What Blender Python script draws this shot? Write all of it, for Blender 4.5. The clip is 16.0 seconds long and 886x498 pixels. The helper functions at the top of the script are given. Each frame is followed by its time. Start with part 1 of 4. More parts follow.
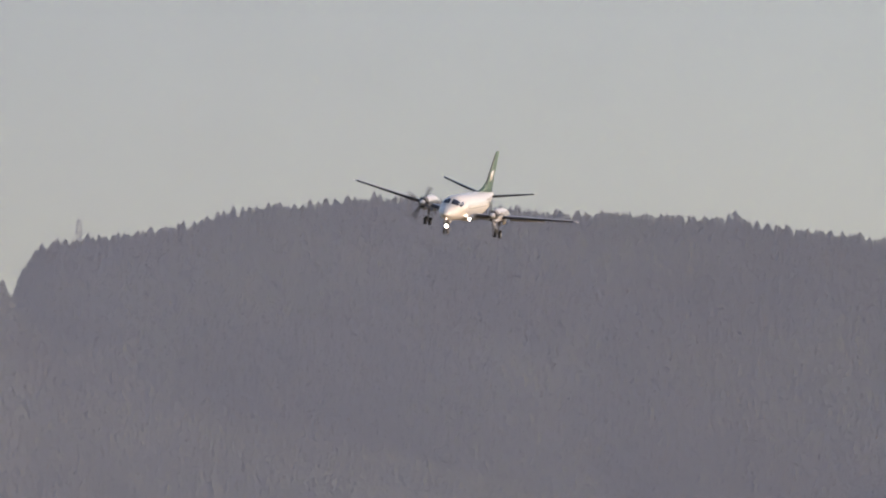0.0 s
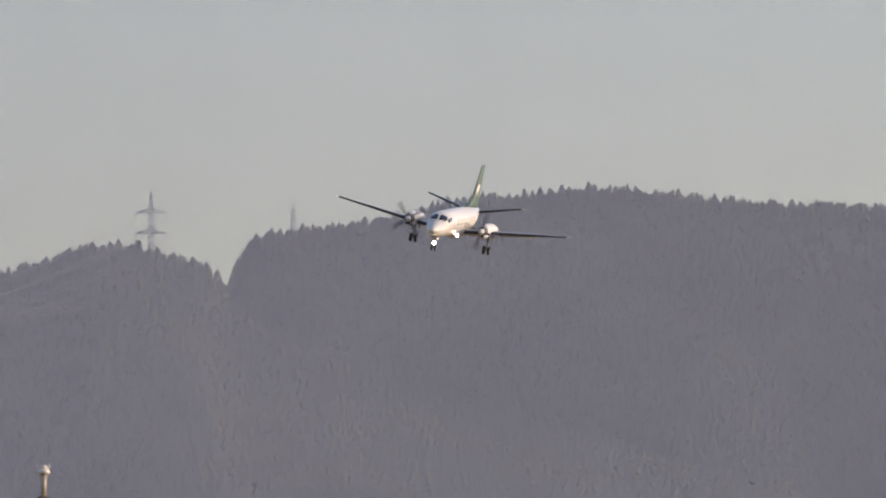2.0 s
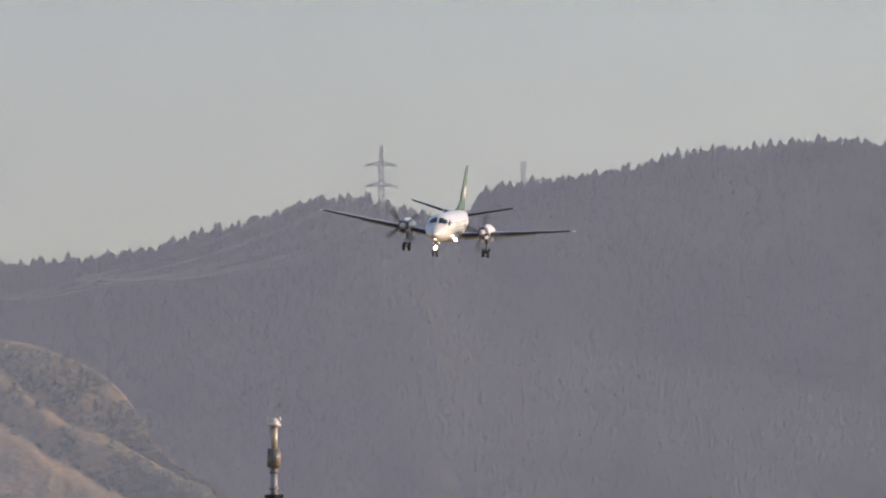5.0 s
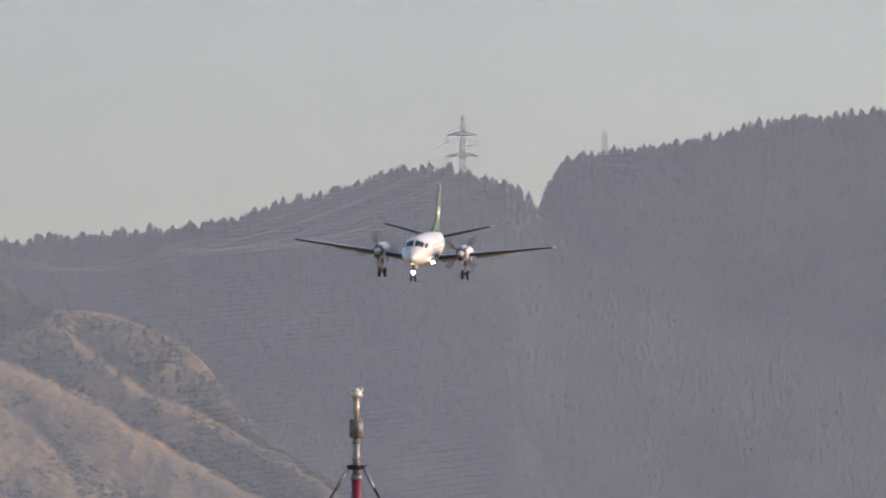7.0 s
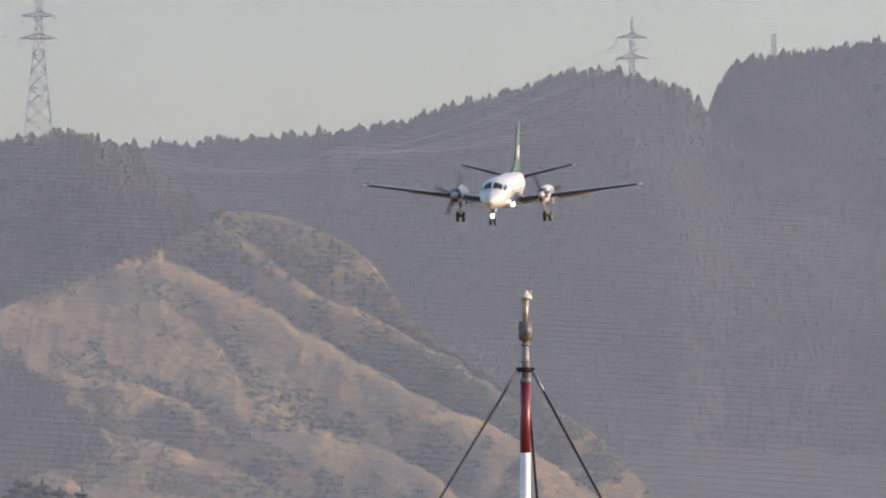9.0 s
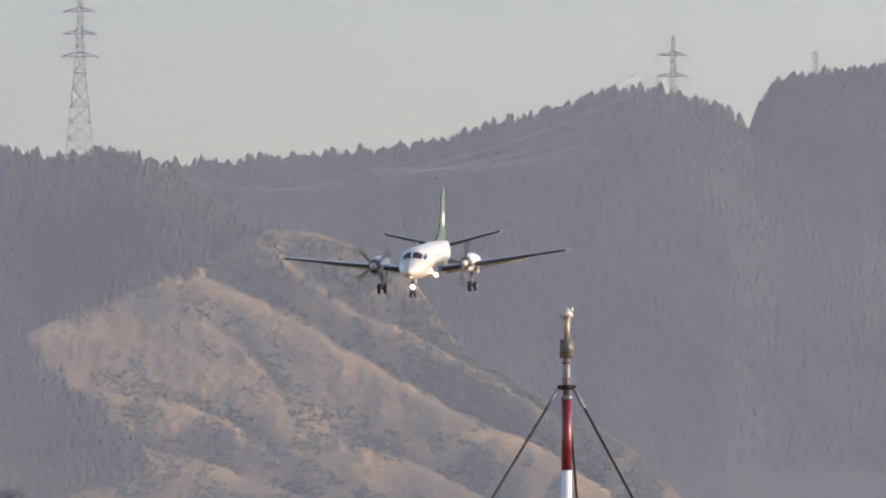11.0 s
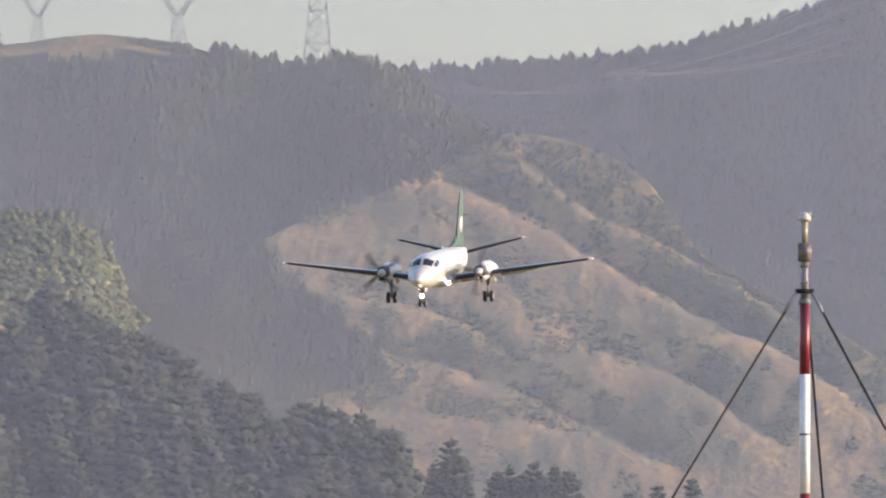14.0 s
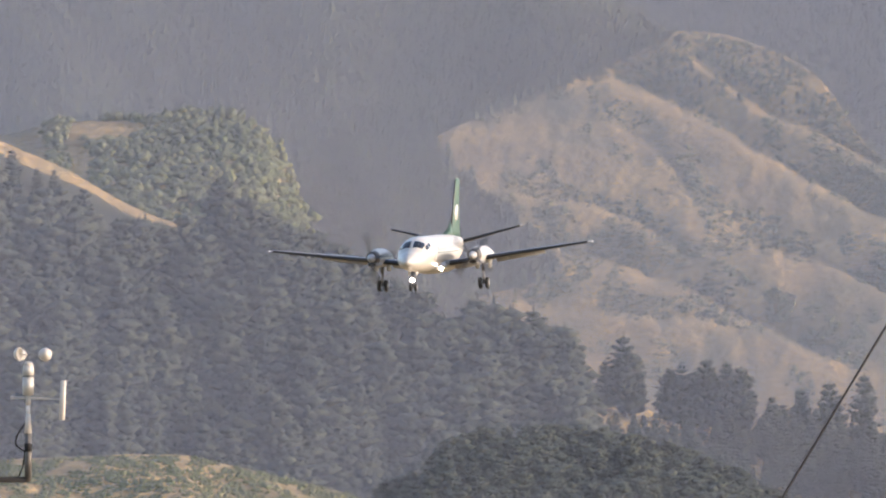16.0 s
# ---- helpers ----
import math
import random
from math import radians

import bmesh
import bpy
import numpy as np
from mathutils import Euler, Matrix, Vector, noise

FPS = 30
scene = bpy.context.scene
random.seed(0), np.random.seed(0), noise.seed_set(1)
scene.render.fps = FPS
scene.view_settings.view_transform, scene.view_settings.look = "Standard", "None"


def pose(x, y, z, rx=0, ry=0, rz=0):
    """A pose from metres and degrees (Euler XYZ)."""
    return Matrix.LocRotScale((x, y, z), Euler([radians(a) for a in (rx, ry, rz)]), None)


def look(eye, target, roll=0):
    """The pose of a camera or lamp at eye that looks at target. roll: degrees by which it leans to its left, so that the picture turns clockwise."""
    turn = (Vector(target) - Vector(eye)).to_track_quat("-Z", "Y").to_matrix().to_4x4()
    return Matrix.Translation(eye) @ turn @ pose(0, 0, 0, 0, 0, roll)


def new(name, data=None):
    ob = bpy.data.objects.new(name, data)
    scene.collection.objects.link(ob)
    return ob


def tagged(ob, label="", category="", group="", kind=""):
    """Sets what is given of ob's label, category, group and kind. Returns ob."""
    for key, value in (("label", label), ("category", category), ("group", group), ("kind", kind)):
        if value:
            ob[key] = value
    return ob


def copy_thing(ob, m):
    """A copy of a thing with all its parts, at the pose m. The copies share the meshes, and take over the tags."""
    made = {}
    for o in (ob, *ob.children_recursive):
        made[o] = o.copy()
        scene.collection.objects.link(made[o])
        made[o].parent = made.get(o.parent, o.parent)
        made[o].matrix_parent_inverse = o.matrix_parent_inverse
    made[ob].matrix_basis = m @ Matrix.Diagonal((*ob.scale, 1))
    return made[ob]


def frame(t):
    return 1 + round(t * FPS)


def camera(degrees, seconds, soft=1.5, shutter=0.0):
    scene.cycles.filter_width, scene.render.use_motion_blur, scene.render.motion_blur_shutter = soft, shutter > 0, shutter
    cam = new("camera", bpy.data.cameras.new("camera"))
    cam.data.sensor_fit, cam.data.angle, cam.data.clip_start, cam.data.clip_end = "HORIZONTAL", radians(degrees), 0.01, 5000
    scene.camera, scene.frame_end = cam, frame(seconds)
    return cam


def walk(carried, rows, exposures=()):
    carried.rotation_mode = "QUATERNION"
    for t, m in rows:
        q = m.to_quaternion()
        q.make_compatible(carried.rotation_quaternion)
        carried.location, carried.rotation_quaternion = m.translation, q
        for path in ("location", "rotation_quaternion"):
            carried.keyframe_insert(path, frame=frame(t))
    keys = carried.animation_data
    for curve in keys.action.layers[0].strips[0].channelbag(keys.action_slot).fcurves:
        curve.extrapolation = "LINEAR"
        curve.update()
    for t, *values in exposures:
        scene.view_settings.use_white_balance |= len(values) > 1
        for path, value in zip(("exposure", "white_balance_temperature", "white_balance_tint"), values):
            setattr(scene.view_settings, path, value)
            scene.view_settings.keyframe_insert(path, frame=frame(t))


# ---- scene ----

# The camera stands still on the airfield and pans with the landing aircraft.
EYE = Vector((0, 0, 1.7))
FOV = 4.0
cam = camera(FOV, 16.0, soft=2.0, shutter=0.3)
# seconds, bearing and elevation in degrees, lean
PAN = (
    (0, 3.3339, 4.0304, 0.052), (0.5, 3.1141, 3.9975, 0.048), (0.9, 3.0108, 4.0878, 0.016), (1, 2.9762, 4.1242, 0.044),
    (1.5, 2.6873, 4.1251, 0.002), (2, 2.3633, 3.9819, 0.057), (2.5, 2.1748, 3.9240, -0.020), (3, 2.1118, 3.9745, -0.004),
    (3.5, 1.9427, 4.0435, -0.022), (4, 1.6212, 3.9164, 0.077), (4.5, 1.4802, 3.8646, 0.075), (5, 1.3217, 3.7657, 0.039),
    (5.5, 1.1746, 3.6610, -0.008), (6, 1.0681, 3.5920, -0.048), (6.3, 1.0356, 3.5849, -0.060), (6.5, 1.0165, 3.5833, -0.156),
    (7, 0.9523, 3.6302, -0.083), (7.5, 0.7381, 3.5399, -0.002), (8, 0.3901, 3.2888, -0.183), (8.2, 0.3498, 3.2628, 0.035),
    (8.5, 0.2756, 3.2170, 0.037), (9, 0.1864, 3.1902, 0.023), (9.5, 0.1298, 3.2026, -0.000), (10, 0.0936, 3.2282, -0.017),
    (10.3, 0.0766, 3.2391, -0.017), (10.5, 0.0200, 3.2039, 0.005), (11, 0.0000, 3.2700, 0.007), (11.5, -0.0314, 3.2895, 0.066),
    (12, -0.3826, 3.2100, 0.009), (12.5, -0.6905, 3.1161, 0.014), (13, -0.7949, 3.0467, 0.085), (13.5, -0.8511, 2.9613, 0.203),
    (14, -1.0764, 2.8351, 0.050), (14.5, -1.3105, 2.7292, -0.033), (15, -1.4438, 2.6719, -0.056), (15.5, -1.6235, 2.5836, -0.152),
    (16, -1.8527, 2.3725, 0.014),
)


def gaze(bearing, up, lean):
    return pose(*EYE, 90 + up, 0, -bearing) @ pose(0, 0, 0, 0, 0, lean)


walk(cam, [(t, gaze(a, e, r)) for t, a, e, r in PAN], exposures=((0, 1.20, 6560, 25), (4, 1.25, 6480, 24.5), (8, 1.42, 6430, 23.5), (12, 1.57, 6430, 22.5), (16, 1.78, 6440, 21)))

# ---- light ----
SUN_AZ, SUN_EL = radians(94), radians(13)
world = bpy.data.worlds.new("sky")
scene.world = world
world.use_nodes = True
wn = world.node_tree.nodes
sky = wn.new("ShaderNodeTexSky")
sky.sky_type, sky.sun_disc = "NISHITA", False
sky.sun_elevation, sky.sun_rotation = SUN_EL, SUN_AZ
sky.air_density, sky.dust_density, sky.ozone_density = 1.0, 1.6, 1.1
wn["Background"].inputs["Strength"].default_value = 0.135
world.node_tree.links.new(sky.outputs[0], wn["Background"].inputs[0])
sun = new("sun", bpy.data.lights.new("sun", "SUN"))
sun.data.energy, sun.data.angle, sun.data.color = 2.05, radians(0.6), (1.0, 0.87, 0.69)
sun.matrix_basis = look((0, 0, 300), (-300 * math.sin(SUN_AZ), -300 * math.cos(SUN_AZ), 300 - 300 * math.tan(SUN_EL)))


# ---- materials ----
def mat(name, color, rough=0.6, metal=0.0, var=0.15, size=1.0, bump=0.0, second=None, fine=7.0, island=False, coords="Object", spread=0.25):
    """A paint or natural surface with two scales of variation. second: a colour that comes in patches."""
    m = bpy.data.materials.new(name)
    m.use_nodes = True
    t = m.node_tree
    b = t.nodes["Principled BSDF"]
    b.inputs["Roughness"].default_value, b.inputs["Metallic"].default_value = rough, metal
    tc = t.nodes.new("ShaderNodeTexCoord")
    big = t.nodes.new("ShaderNodeTexNoise")
    big.inputs["Scale"].default_value, big.inputs["Detail"].default_value = 1 / size, 5
    small = t.nodes.new("ShaderNodeTexNoise")
    small.inputs["Scale"].default_value, small.inputs["Detail"].default_value = fine / size, 4
    for n in (big, small):
        t.links.new(tc.outputs[coords], n.inputs["Vector"])
    ramp = t.nodes.new("ShaderNodeValToRGB")
    a, z = ramp.color_ramp.elements
    a.position, z.position = 0.38, 0.62
    c2 = second or [c * (1 - var) for c in color]
    a.color, z.color = (*color, 1), (*c2, 1)
    t.links.new(big.outputs["Fac"], ramp.inputs[0])
    mix = t.nodes.new("ShaderNodeMixRGB")
    mix.blend_type, mix.inputs[0].default_value = "OVERLAY", min(1.0, var * 2)
    t.links.new(ramp.outputs[0], mix.inputs[1])
    t.links.new(small.outputs["Fac"], mix.inputs[2])
    out = mix.outputs[0]
    if island:
        g = t.nodes.new("ShaderNodeNewGeometry")
        hsv = t.nodes.new("ShaderNodeHueSaturation")
        mr = t.nodes.new("ShaderNodeMapRange")
        mr.inputs["To Min"].default_value, mr.inputs["To Max"].default_value = 1 - spread, 1 + spread
        t.links.new(g.outputs["Random Per Island"], mr.inputs[0])
        t.links.new(mr.outputs[0], hsv.inputs["Value"])
        t.links.new(out, hsv.inputs["Color"])
        out = hsv.outputs[0]
    t.links.new(out, b.inputs["Base Color"])
    if bump:
        bp = t.nodes.new("ShaderNodeBump")
        bp.inputs["Strength"].default_value, bp.inputs["Distance"].default_value = 0.8, bump
        t.links.new(small.outputs["Fac"], bp.inputs["Height"])
        t.links.new(bp.outputs[0], b.inputs["Normal"])
    return m


def glow(name, color, strength):
    m = bpy.data.materials.new(name)
    m.use_nodes = True
    b = m.node_tree.nodes["Principled BSDF"]
    b.inputs["Emission Color"].default_value, b.inputs["Emission Strength"].default_value = (*color, 1), strength
    b.inputs["Base Color"].default_value = (0.8, 0.8, 0.8, 1)
    return m


def grass_material():
    """Dry summer grass with darker scrub patches, sheep tracks and bare earth."""
    m = mat("dry_grass", (0.335, 0.228, 0.094), 0.95, 0, 0.55, 24, 1.2, (0.21, 0.152, 0.075), 11)
    t = m.node_tree
    b = t.nodes["Principled BSDF"]
    old = b.inputs["Base Color"].links[0].from_socket
    tc = t.nodes.new("ShaderNodeTexCoord")
    no = t.nodes.new("ShaderNodeTexNoise")
    no.inputs["Scale"].default_value, no.inputs["Detail"].default_value, no.inputs["Roughness"].default_value = 0.035, 9, 0.5
    ra = t.nodes.new("ShaderNodeValToRGB")
    ra.color_ramp.elements[0].position, ra.color_ramp.elements[1].position = 0.50, 0.66
    mix = t.nodes.new("ShaderNodeMixRGB")
    mix.inputs[2].default_value = (0.13, 0.115, 0.062, 1)
    t.links.new(tc.outputs["Object"], no.inputs["Vector"])
    t.links.new(no.outputs["Fac"], ra.inputs[0])
    t.links.new(ra.outputs[0], mix.inputs[0])
    t.links.new(old, mix.inputs[1])
    t.links.new(mix.outputs[0], b.inputs["Base Color"])
    return m


WHITE = mat("white_paint", (0.39, 0.38, 0.355), 0.3, 0, 0.04, 2.0)
GREEN = mat("green_paint", (0.030, 0.072, 0.056), 0.62, 0, 0.06, 2.0)
GREY = mat("grey_paint", (0.30, 0.31, 0.32), 0.4, 0, 0.12, 1.0)
BOOT = mat("black_rubber_boot", (0.015, 0.015, 0.016), 0.6, 0, 0.1, 0.5)
PALEGLASS = mat("cabin_glass", (0.30, 0.31, 0.32), 0.1, 0, 0.05, 0.5)
DARKGLASS = mat("dark_glass", (0.012, 0.014, 0.018), 0.06, 0, 0.05, 0.5)
RUBBER = mat("tyre_rubber", (0.02, 0.02, 0.021), 0.8, 0, 0.2, 0.2)
STEEL = mat("bare_metal", (0.45, 0.45, 0.46), 0.35, 0.9, 0.15, 0.3)
BLADE = mat("propeller_blade", (0.06, 0.06, 0.065), 0.4, 0, 0.1, 0.3)
REDPAINT = mat("red_paint", (0.135, 0.007, 0.017), 0.45, 0, 0.2, 0.3)
MASTGREY = mat("galvanised_steel", (0.16, 0.16, 0.165), 0.55, 0.2, 0.2, 0.2)
MASTWHITE = mat("mast_white_paint", (0.56, 0.57, 0.58), 0.5, 0, 0.15, 0.2)
INSTR = mat("instrument_plastic", (0.42, 0.40, 0.36), 0.5, 0, 0.12, 0.15)
TANK = mat("brown_box", (0.12, 0.10, 0.085), 0.6, 0, 0.3, 0.1)
CABLE = mat("black_cable", (0.006, 0.006, 0.007), 0.95, 0, 0.1, 0.1)
DARKPIPE = mat("weathered_pipe", (0.10, 0.095, 0.09), 0.6, 0.3, 0.4, 0.1)
LATTICE = mat("pylon_steel", (0.22, 0.22, 0.225), 0.6, 0.3, 0.2, 5)
WIRE = mat("aluminium_wire", (0.42, 0.38, 0.33), 0.5, 0.3, 0.1, 5)
LAMP = glow("landing_light", (1.0, 0.80, 0.60), 20.0)
NAVLIGHT = glow("tip_light", (1.0, 0.95, 0.9), 0.5)
# pale blue colour for the solid strips that imitate haze
HAZE_STRIPS = mat("haze_strip_paint", (0.335, 0.353, 0.420), 1.0, 0, 0.05, 200)
HAZE_STRIPS.node_tree.nodes["Principled BSDF"].inputs["Specular IOR Level"].default_value = 0
GRASS = grass_material()
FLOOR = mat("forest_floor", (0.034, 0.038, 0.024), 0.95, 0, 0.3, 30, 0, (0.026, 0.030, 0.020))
FOREST = mat("conifer_foliage", (0.068, 0.081, 0.043), 0.9, 0, 0.30, 95, 0.0, (0.024, 0.032, 0.020), 12, True, spread=0.14)
PINE = mat("pine_foliage", (0.017, 0.026, 0.017), 0.9, 0, 0.3, 30, 0.0, (0.029, 0.038, 0.023), 15, True, spread=0.10)
SCRUB = mat("scrub_foliage", (0.064, 0.082, 0.038), 0.9, 0, 0.3, 30, 0.0, (0.105, 0.112, 0.054), 12, True, spread=0.18)
NECK = mat("weathered_brass", (0.26, 0.225, 0.17), 0.5, 0.2, 0.2, 0.1)
BARK = mat("bark", (0.09, 0.07, 0.055), 0.9, 0, 0.3, 2)

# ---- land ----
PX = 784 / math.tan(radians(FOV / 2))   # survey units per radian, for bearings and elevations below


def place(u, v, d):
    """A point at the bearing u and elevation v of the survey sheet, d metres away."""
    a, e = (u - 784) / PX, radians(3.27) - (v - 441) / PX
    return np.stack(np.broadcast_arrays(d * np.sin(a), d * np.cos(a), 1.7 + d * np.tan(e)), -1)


def lattice_noise(x, y, seed):
    """Smooth value noise on arrays, 0 to 1."""
    rs = np.random.RandomState(seed)
    tab = rs.rand(64, 64)
    xi, yi = np.floor(x).astype(int), np.floor(y).astype(int)
    fx, fy = x - xi, y - yi
    fx, fy = fx * fx * (3 - 2 * fx), fy * fy * (3 - 2 * fy)
    a, b = tab[xi % 64, yi % 64], tab[(xi + 1) % 64, yi % 64]
    c, d = tab[xi % 64, (yi + 1) % 64], tab[(xi + 1) % 64, (yi + 1) % 64]
    return (a * (1 - fx) + b * fx) * (1 - fy) + (c * (1 - fx) + d * fx) * fy


def fbm(x, y, seed, octaves=4):
    s, amp = 0, 0.5
    for k in range(octaves):
        s = s + amp * lattice_noise(x * 2 ** k, y * 2 ** k, seed + k)
        amp *= 0.5
    return s


def profile(text):
    p = [tuple(map(float, q.split(","))) for q in text.split()]
    return [q[0] for q in p], [q[1] for q in p]


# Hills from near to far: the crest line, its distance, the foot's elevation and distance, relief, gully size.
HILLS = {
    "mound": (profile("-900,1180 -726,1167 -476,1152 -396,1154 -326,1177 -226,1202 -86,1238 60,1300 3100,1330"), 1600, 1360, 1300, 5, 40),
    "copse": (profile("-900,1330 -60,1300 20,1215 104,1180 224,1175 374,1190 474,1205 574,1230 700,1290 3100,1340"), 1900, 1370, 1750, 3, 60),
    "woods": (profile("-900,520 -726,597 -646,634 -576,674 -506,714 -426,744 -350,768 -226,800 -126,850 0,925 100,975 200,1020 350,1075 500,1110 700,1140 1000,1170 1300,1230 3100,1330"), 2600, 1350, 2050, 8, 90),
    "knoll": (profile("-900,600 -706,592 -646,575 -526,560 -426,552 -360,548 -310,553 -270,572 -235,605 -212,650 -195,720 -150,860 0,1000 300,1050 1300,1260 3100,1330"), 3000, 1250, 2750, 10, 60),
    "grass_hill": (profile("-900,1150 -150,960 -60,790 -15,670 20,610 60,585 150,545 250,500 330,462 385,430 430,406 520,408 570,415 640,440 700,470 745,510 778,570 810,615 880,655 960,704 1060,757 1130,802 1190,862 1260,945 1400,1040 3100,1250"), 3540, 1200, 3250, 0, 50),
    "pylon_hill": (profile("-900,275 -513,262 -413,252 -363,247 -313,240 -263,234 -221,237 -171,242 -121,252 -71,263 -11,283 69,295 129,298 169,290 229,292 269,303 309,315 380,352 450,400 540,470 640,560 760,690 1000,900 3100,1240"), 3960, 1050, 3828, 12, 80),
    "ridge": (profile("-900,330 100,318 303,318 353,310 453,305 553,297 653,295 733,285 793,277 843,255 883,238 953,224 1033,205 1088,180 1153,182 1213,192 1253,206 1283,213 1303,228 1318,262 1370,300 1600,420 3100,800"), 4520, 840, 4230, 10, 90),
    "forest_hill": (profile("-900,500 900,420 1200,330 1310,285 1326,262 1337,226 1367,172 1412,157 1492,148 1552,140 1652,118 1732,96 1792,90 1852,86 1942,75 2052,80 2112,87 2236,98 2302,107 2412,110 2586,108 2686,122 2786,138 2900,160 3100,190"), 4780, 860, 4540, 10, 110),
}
STEPS = {name: 120 if name == "grass_hill" else 26 for name in HILLS}

# The grass hill's folds, from its crest downwards: the line of each, how far the land behind falls back, and the width of its flank.
FOLDS = (
    (profile("470,440 500,457 566,509 620,548 695,572 778,614 830,642 926,700 990,737 1040,790"), 8.5, 95),
    (profile("250,512 363,490 412,507 478,543 527,570 589,602 677,653 737,692 796,721 855,748 926,774 991,810 1056,854 1120,910"), 12.0, 125),
    (profile("330,560 400,590 450,640 490,690 520,740"), 6.0, 70),
    (profile("110,682 160,690 230,702 308,716 390,742 450,775 520,830"), 8.0, 90),
    (profile("500,808 577,795 630,798 707,819 778,842 855,876 906,928 974,962"), 11.0, 120),
    (profile("150,770 230,780 290,805 366,818 466,858 556,898 606,928 706,968 796,1008"), 10.0, 110),
    (profile("100,890 146,878 266,903 406,918 520,920 640,945"), 5.0, 60),
)
# The line left of which the grass hill is wooded, as elevation and bearing.
GRASS_EDGE = profile("380,500 410,462 440,425 480,352 505,275 545,180 575,85 595,42 620,45 660,72 690,108 720,165 760,205 800,250 830,262 860,205 878,140 900,95 1200,0")


def grass_depth(u, v):
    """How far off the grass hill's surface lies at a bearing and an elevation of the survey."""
    d = 3250 + 0.34 * (1200 - v)
    for (ru, rv), fall, wide in FOLDS:
        ends = np.clip((u - ru[0]) / 120, 0, 1) * np.clip((ru[-1] - u) / 90, 0, 1)
        wob = 24 * (fbm(u / 40, 0 * u + rv[0], 21, 3) - 0.44)
        x = (v - crest_line(u, ru, rv) - wob) / wide
        behind = np.clip(1 + x, 0, 1) ** 2 * (x < 0)
        brow = -0.32 * np.where(x > 0, x / 0.22 * np.exp(1 - x / 0.22), 0)
        d = d + fall * ends * (ends * 0.3 + 0.7) * (behind + brow)
    # small gullies running down to the right
    a, b = (u * 0.55 - v), (u + v * 0.4)
    d = d + 3.6 * (np.abs(fbm(b / 95, a / 120, 31, 3) - 0.44) - 0.1) + 3.2 * (fbm(b / 30, a / 36, 35, 4) - 0.44)
    return d


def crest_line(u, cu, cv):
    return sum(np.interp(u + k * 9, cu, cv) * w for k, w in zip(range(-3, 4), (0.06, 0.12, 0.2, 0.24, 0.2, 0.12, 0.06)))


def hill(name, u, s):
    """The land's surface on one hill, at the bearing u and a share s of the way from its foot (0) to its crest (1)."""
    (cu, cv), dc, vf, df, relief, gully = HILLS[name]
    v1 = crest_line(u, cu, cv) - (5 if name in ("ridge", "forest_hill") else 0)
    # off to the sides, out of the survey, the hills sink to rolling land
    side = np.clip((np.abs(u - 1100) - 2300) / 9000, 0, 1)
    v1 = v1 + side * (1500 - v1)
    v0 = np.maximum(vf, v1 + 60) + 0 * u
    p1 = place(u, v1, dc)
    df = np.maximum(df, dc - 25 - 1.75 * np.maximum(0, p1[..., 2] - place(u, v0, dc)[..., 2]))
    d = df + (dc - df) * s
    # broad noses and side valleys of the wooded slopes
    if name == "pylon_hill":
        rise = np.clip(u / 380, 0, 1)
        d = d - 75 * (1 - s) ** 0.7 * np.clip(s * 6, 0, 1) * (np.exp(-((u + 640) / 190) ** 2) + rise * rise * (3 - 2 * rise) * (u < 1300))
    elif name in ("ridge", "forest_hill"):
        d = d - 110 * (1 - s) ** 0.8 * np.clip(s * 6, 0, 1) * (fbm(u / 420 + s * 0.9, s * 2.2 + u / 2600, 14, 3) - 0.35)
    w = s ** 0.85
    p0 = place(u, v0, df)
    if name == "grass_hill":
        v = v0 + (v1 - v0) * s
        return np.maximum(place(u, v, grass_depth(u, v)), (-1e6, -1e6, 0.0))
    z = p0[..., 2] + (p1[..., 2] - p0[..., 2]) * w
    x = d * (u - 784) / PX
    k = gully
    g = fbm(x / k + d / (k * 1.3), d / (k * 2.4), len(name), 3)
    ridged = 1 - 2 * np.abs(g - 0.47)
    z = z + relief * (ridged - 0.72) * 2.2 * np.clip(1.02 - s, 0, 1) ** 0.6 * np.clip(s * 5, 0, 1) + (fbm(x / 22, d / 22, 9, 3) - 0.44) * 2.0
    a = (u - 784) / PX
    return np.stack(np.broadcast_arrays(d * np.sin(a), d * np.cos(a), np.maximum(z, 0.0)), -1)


def mesh_from(name, verts, faces, material, smooth=True):
    me = bpy.data.meshes.new(name)
    verts, faces = np.asarray(verts, np.float32), np.asarray(faces, np.int32)
    k = faces.shape[1]
    me.vertices.add(len(verts))
    me.vertices.foreach_set("co", verts.ravel())
    me.loops.add(faces.size)
    me.loops.foreach_set("vertex_index", faces.ravel())
    me.polygons.add(len(faces))
    me.polygons.foreach_set("loop_start", np.arange(0, faces.size, k, dtype=np.int32))
    me.polygons.foreach_set("use_smooth", np.full(len(faces), smooth))
    me.update(calc_edges=True)
    me.validate()
    me.materials.append(material)
    return me


def cap_edge(u):
    """How far up the pylons' hill the trees reach; above them it has a cap of grass."""
    return np.interp(u, (-520, -400, -263, -120, -40, 10), (0.94, 0.928, 0.91, 0.945, 0.975, 1.1))


def grass_v(u, s):
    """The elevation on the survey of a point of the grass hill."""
    v1 = crest_line(u, *HILLS["grass_hill"][0])
    v0 = np.maximum(1200, v1 + 60)
    return v0 + (v1 - v0) * s


def wooded_flank(u, s):
    """Whether a point of the grass hill lies under the trees of its shaded side."""
    v = grass_v(u, s)
    return u < np.interp(v, *GRASS_EDGE) + 46 * (fbm(v / 34, u / 60, 3, 3) - 0.44)


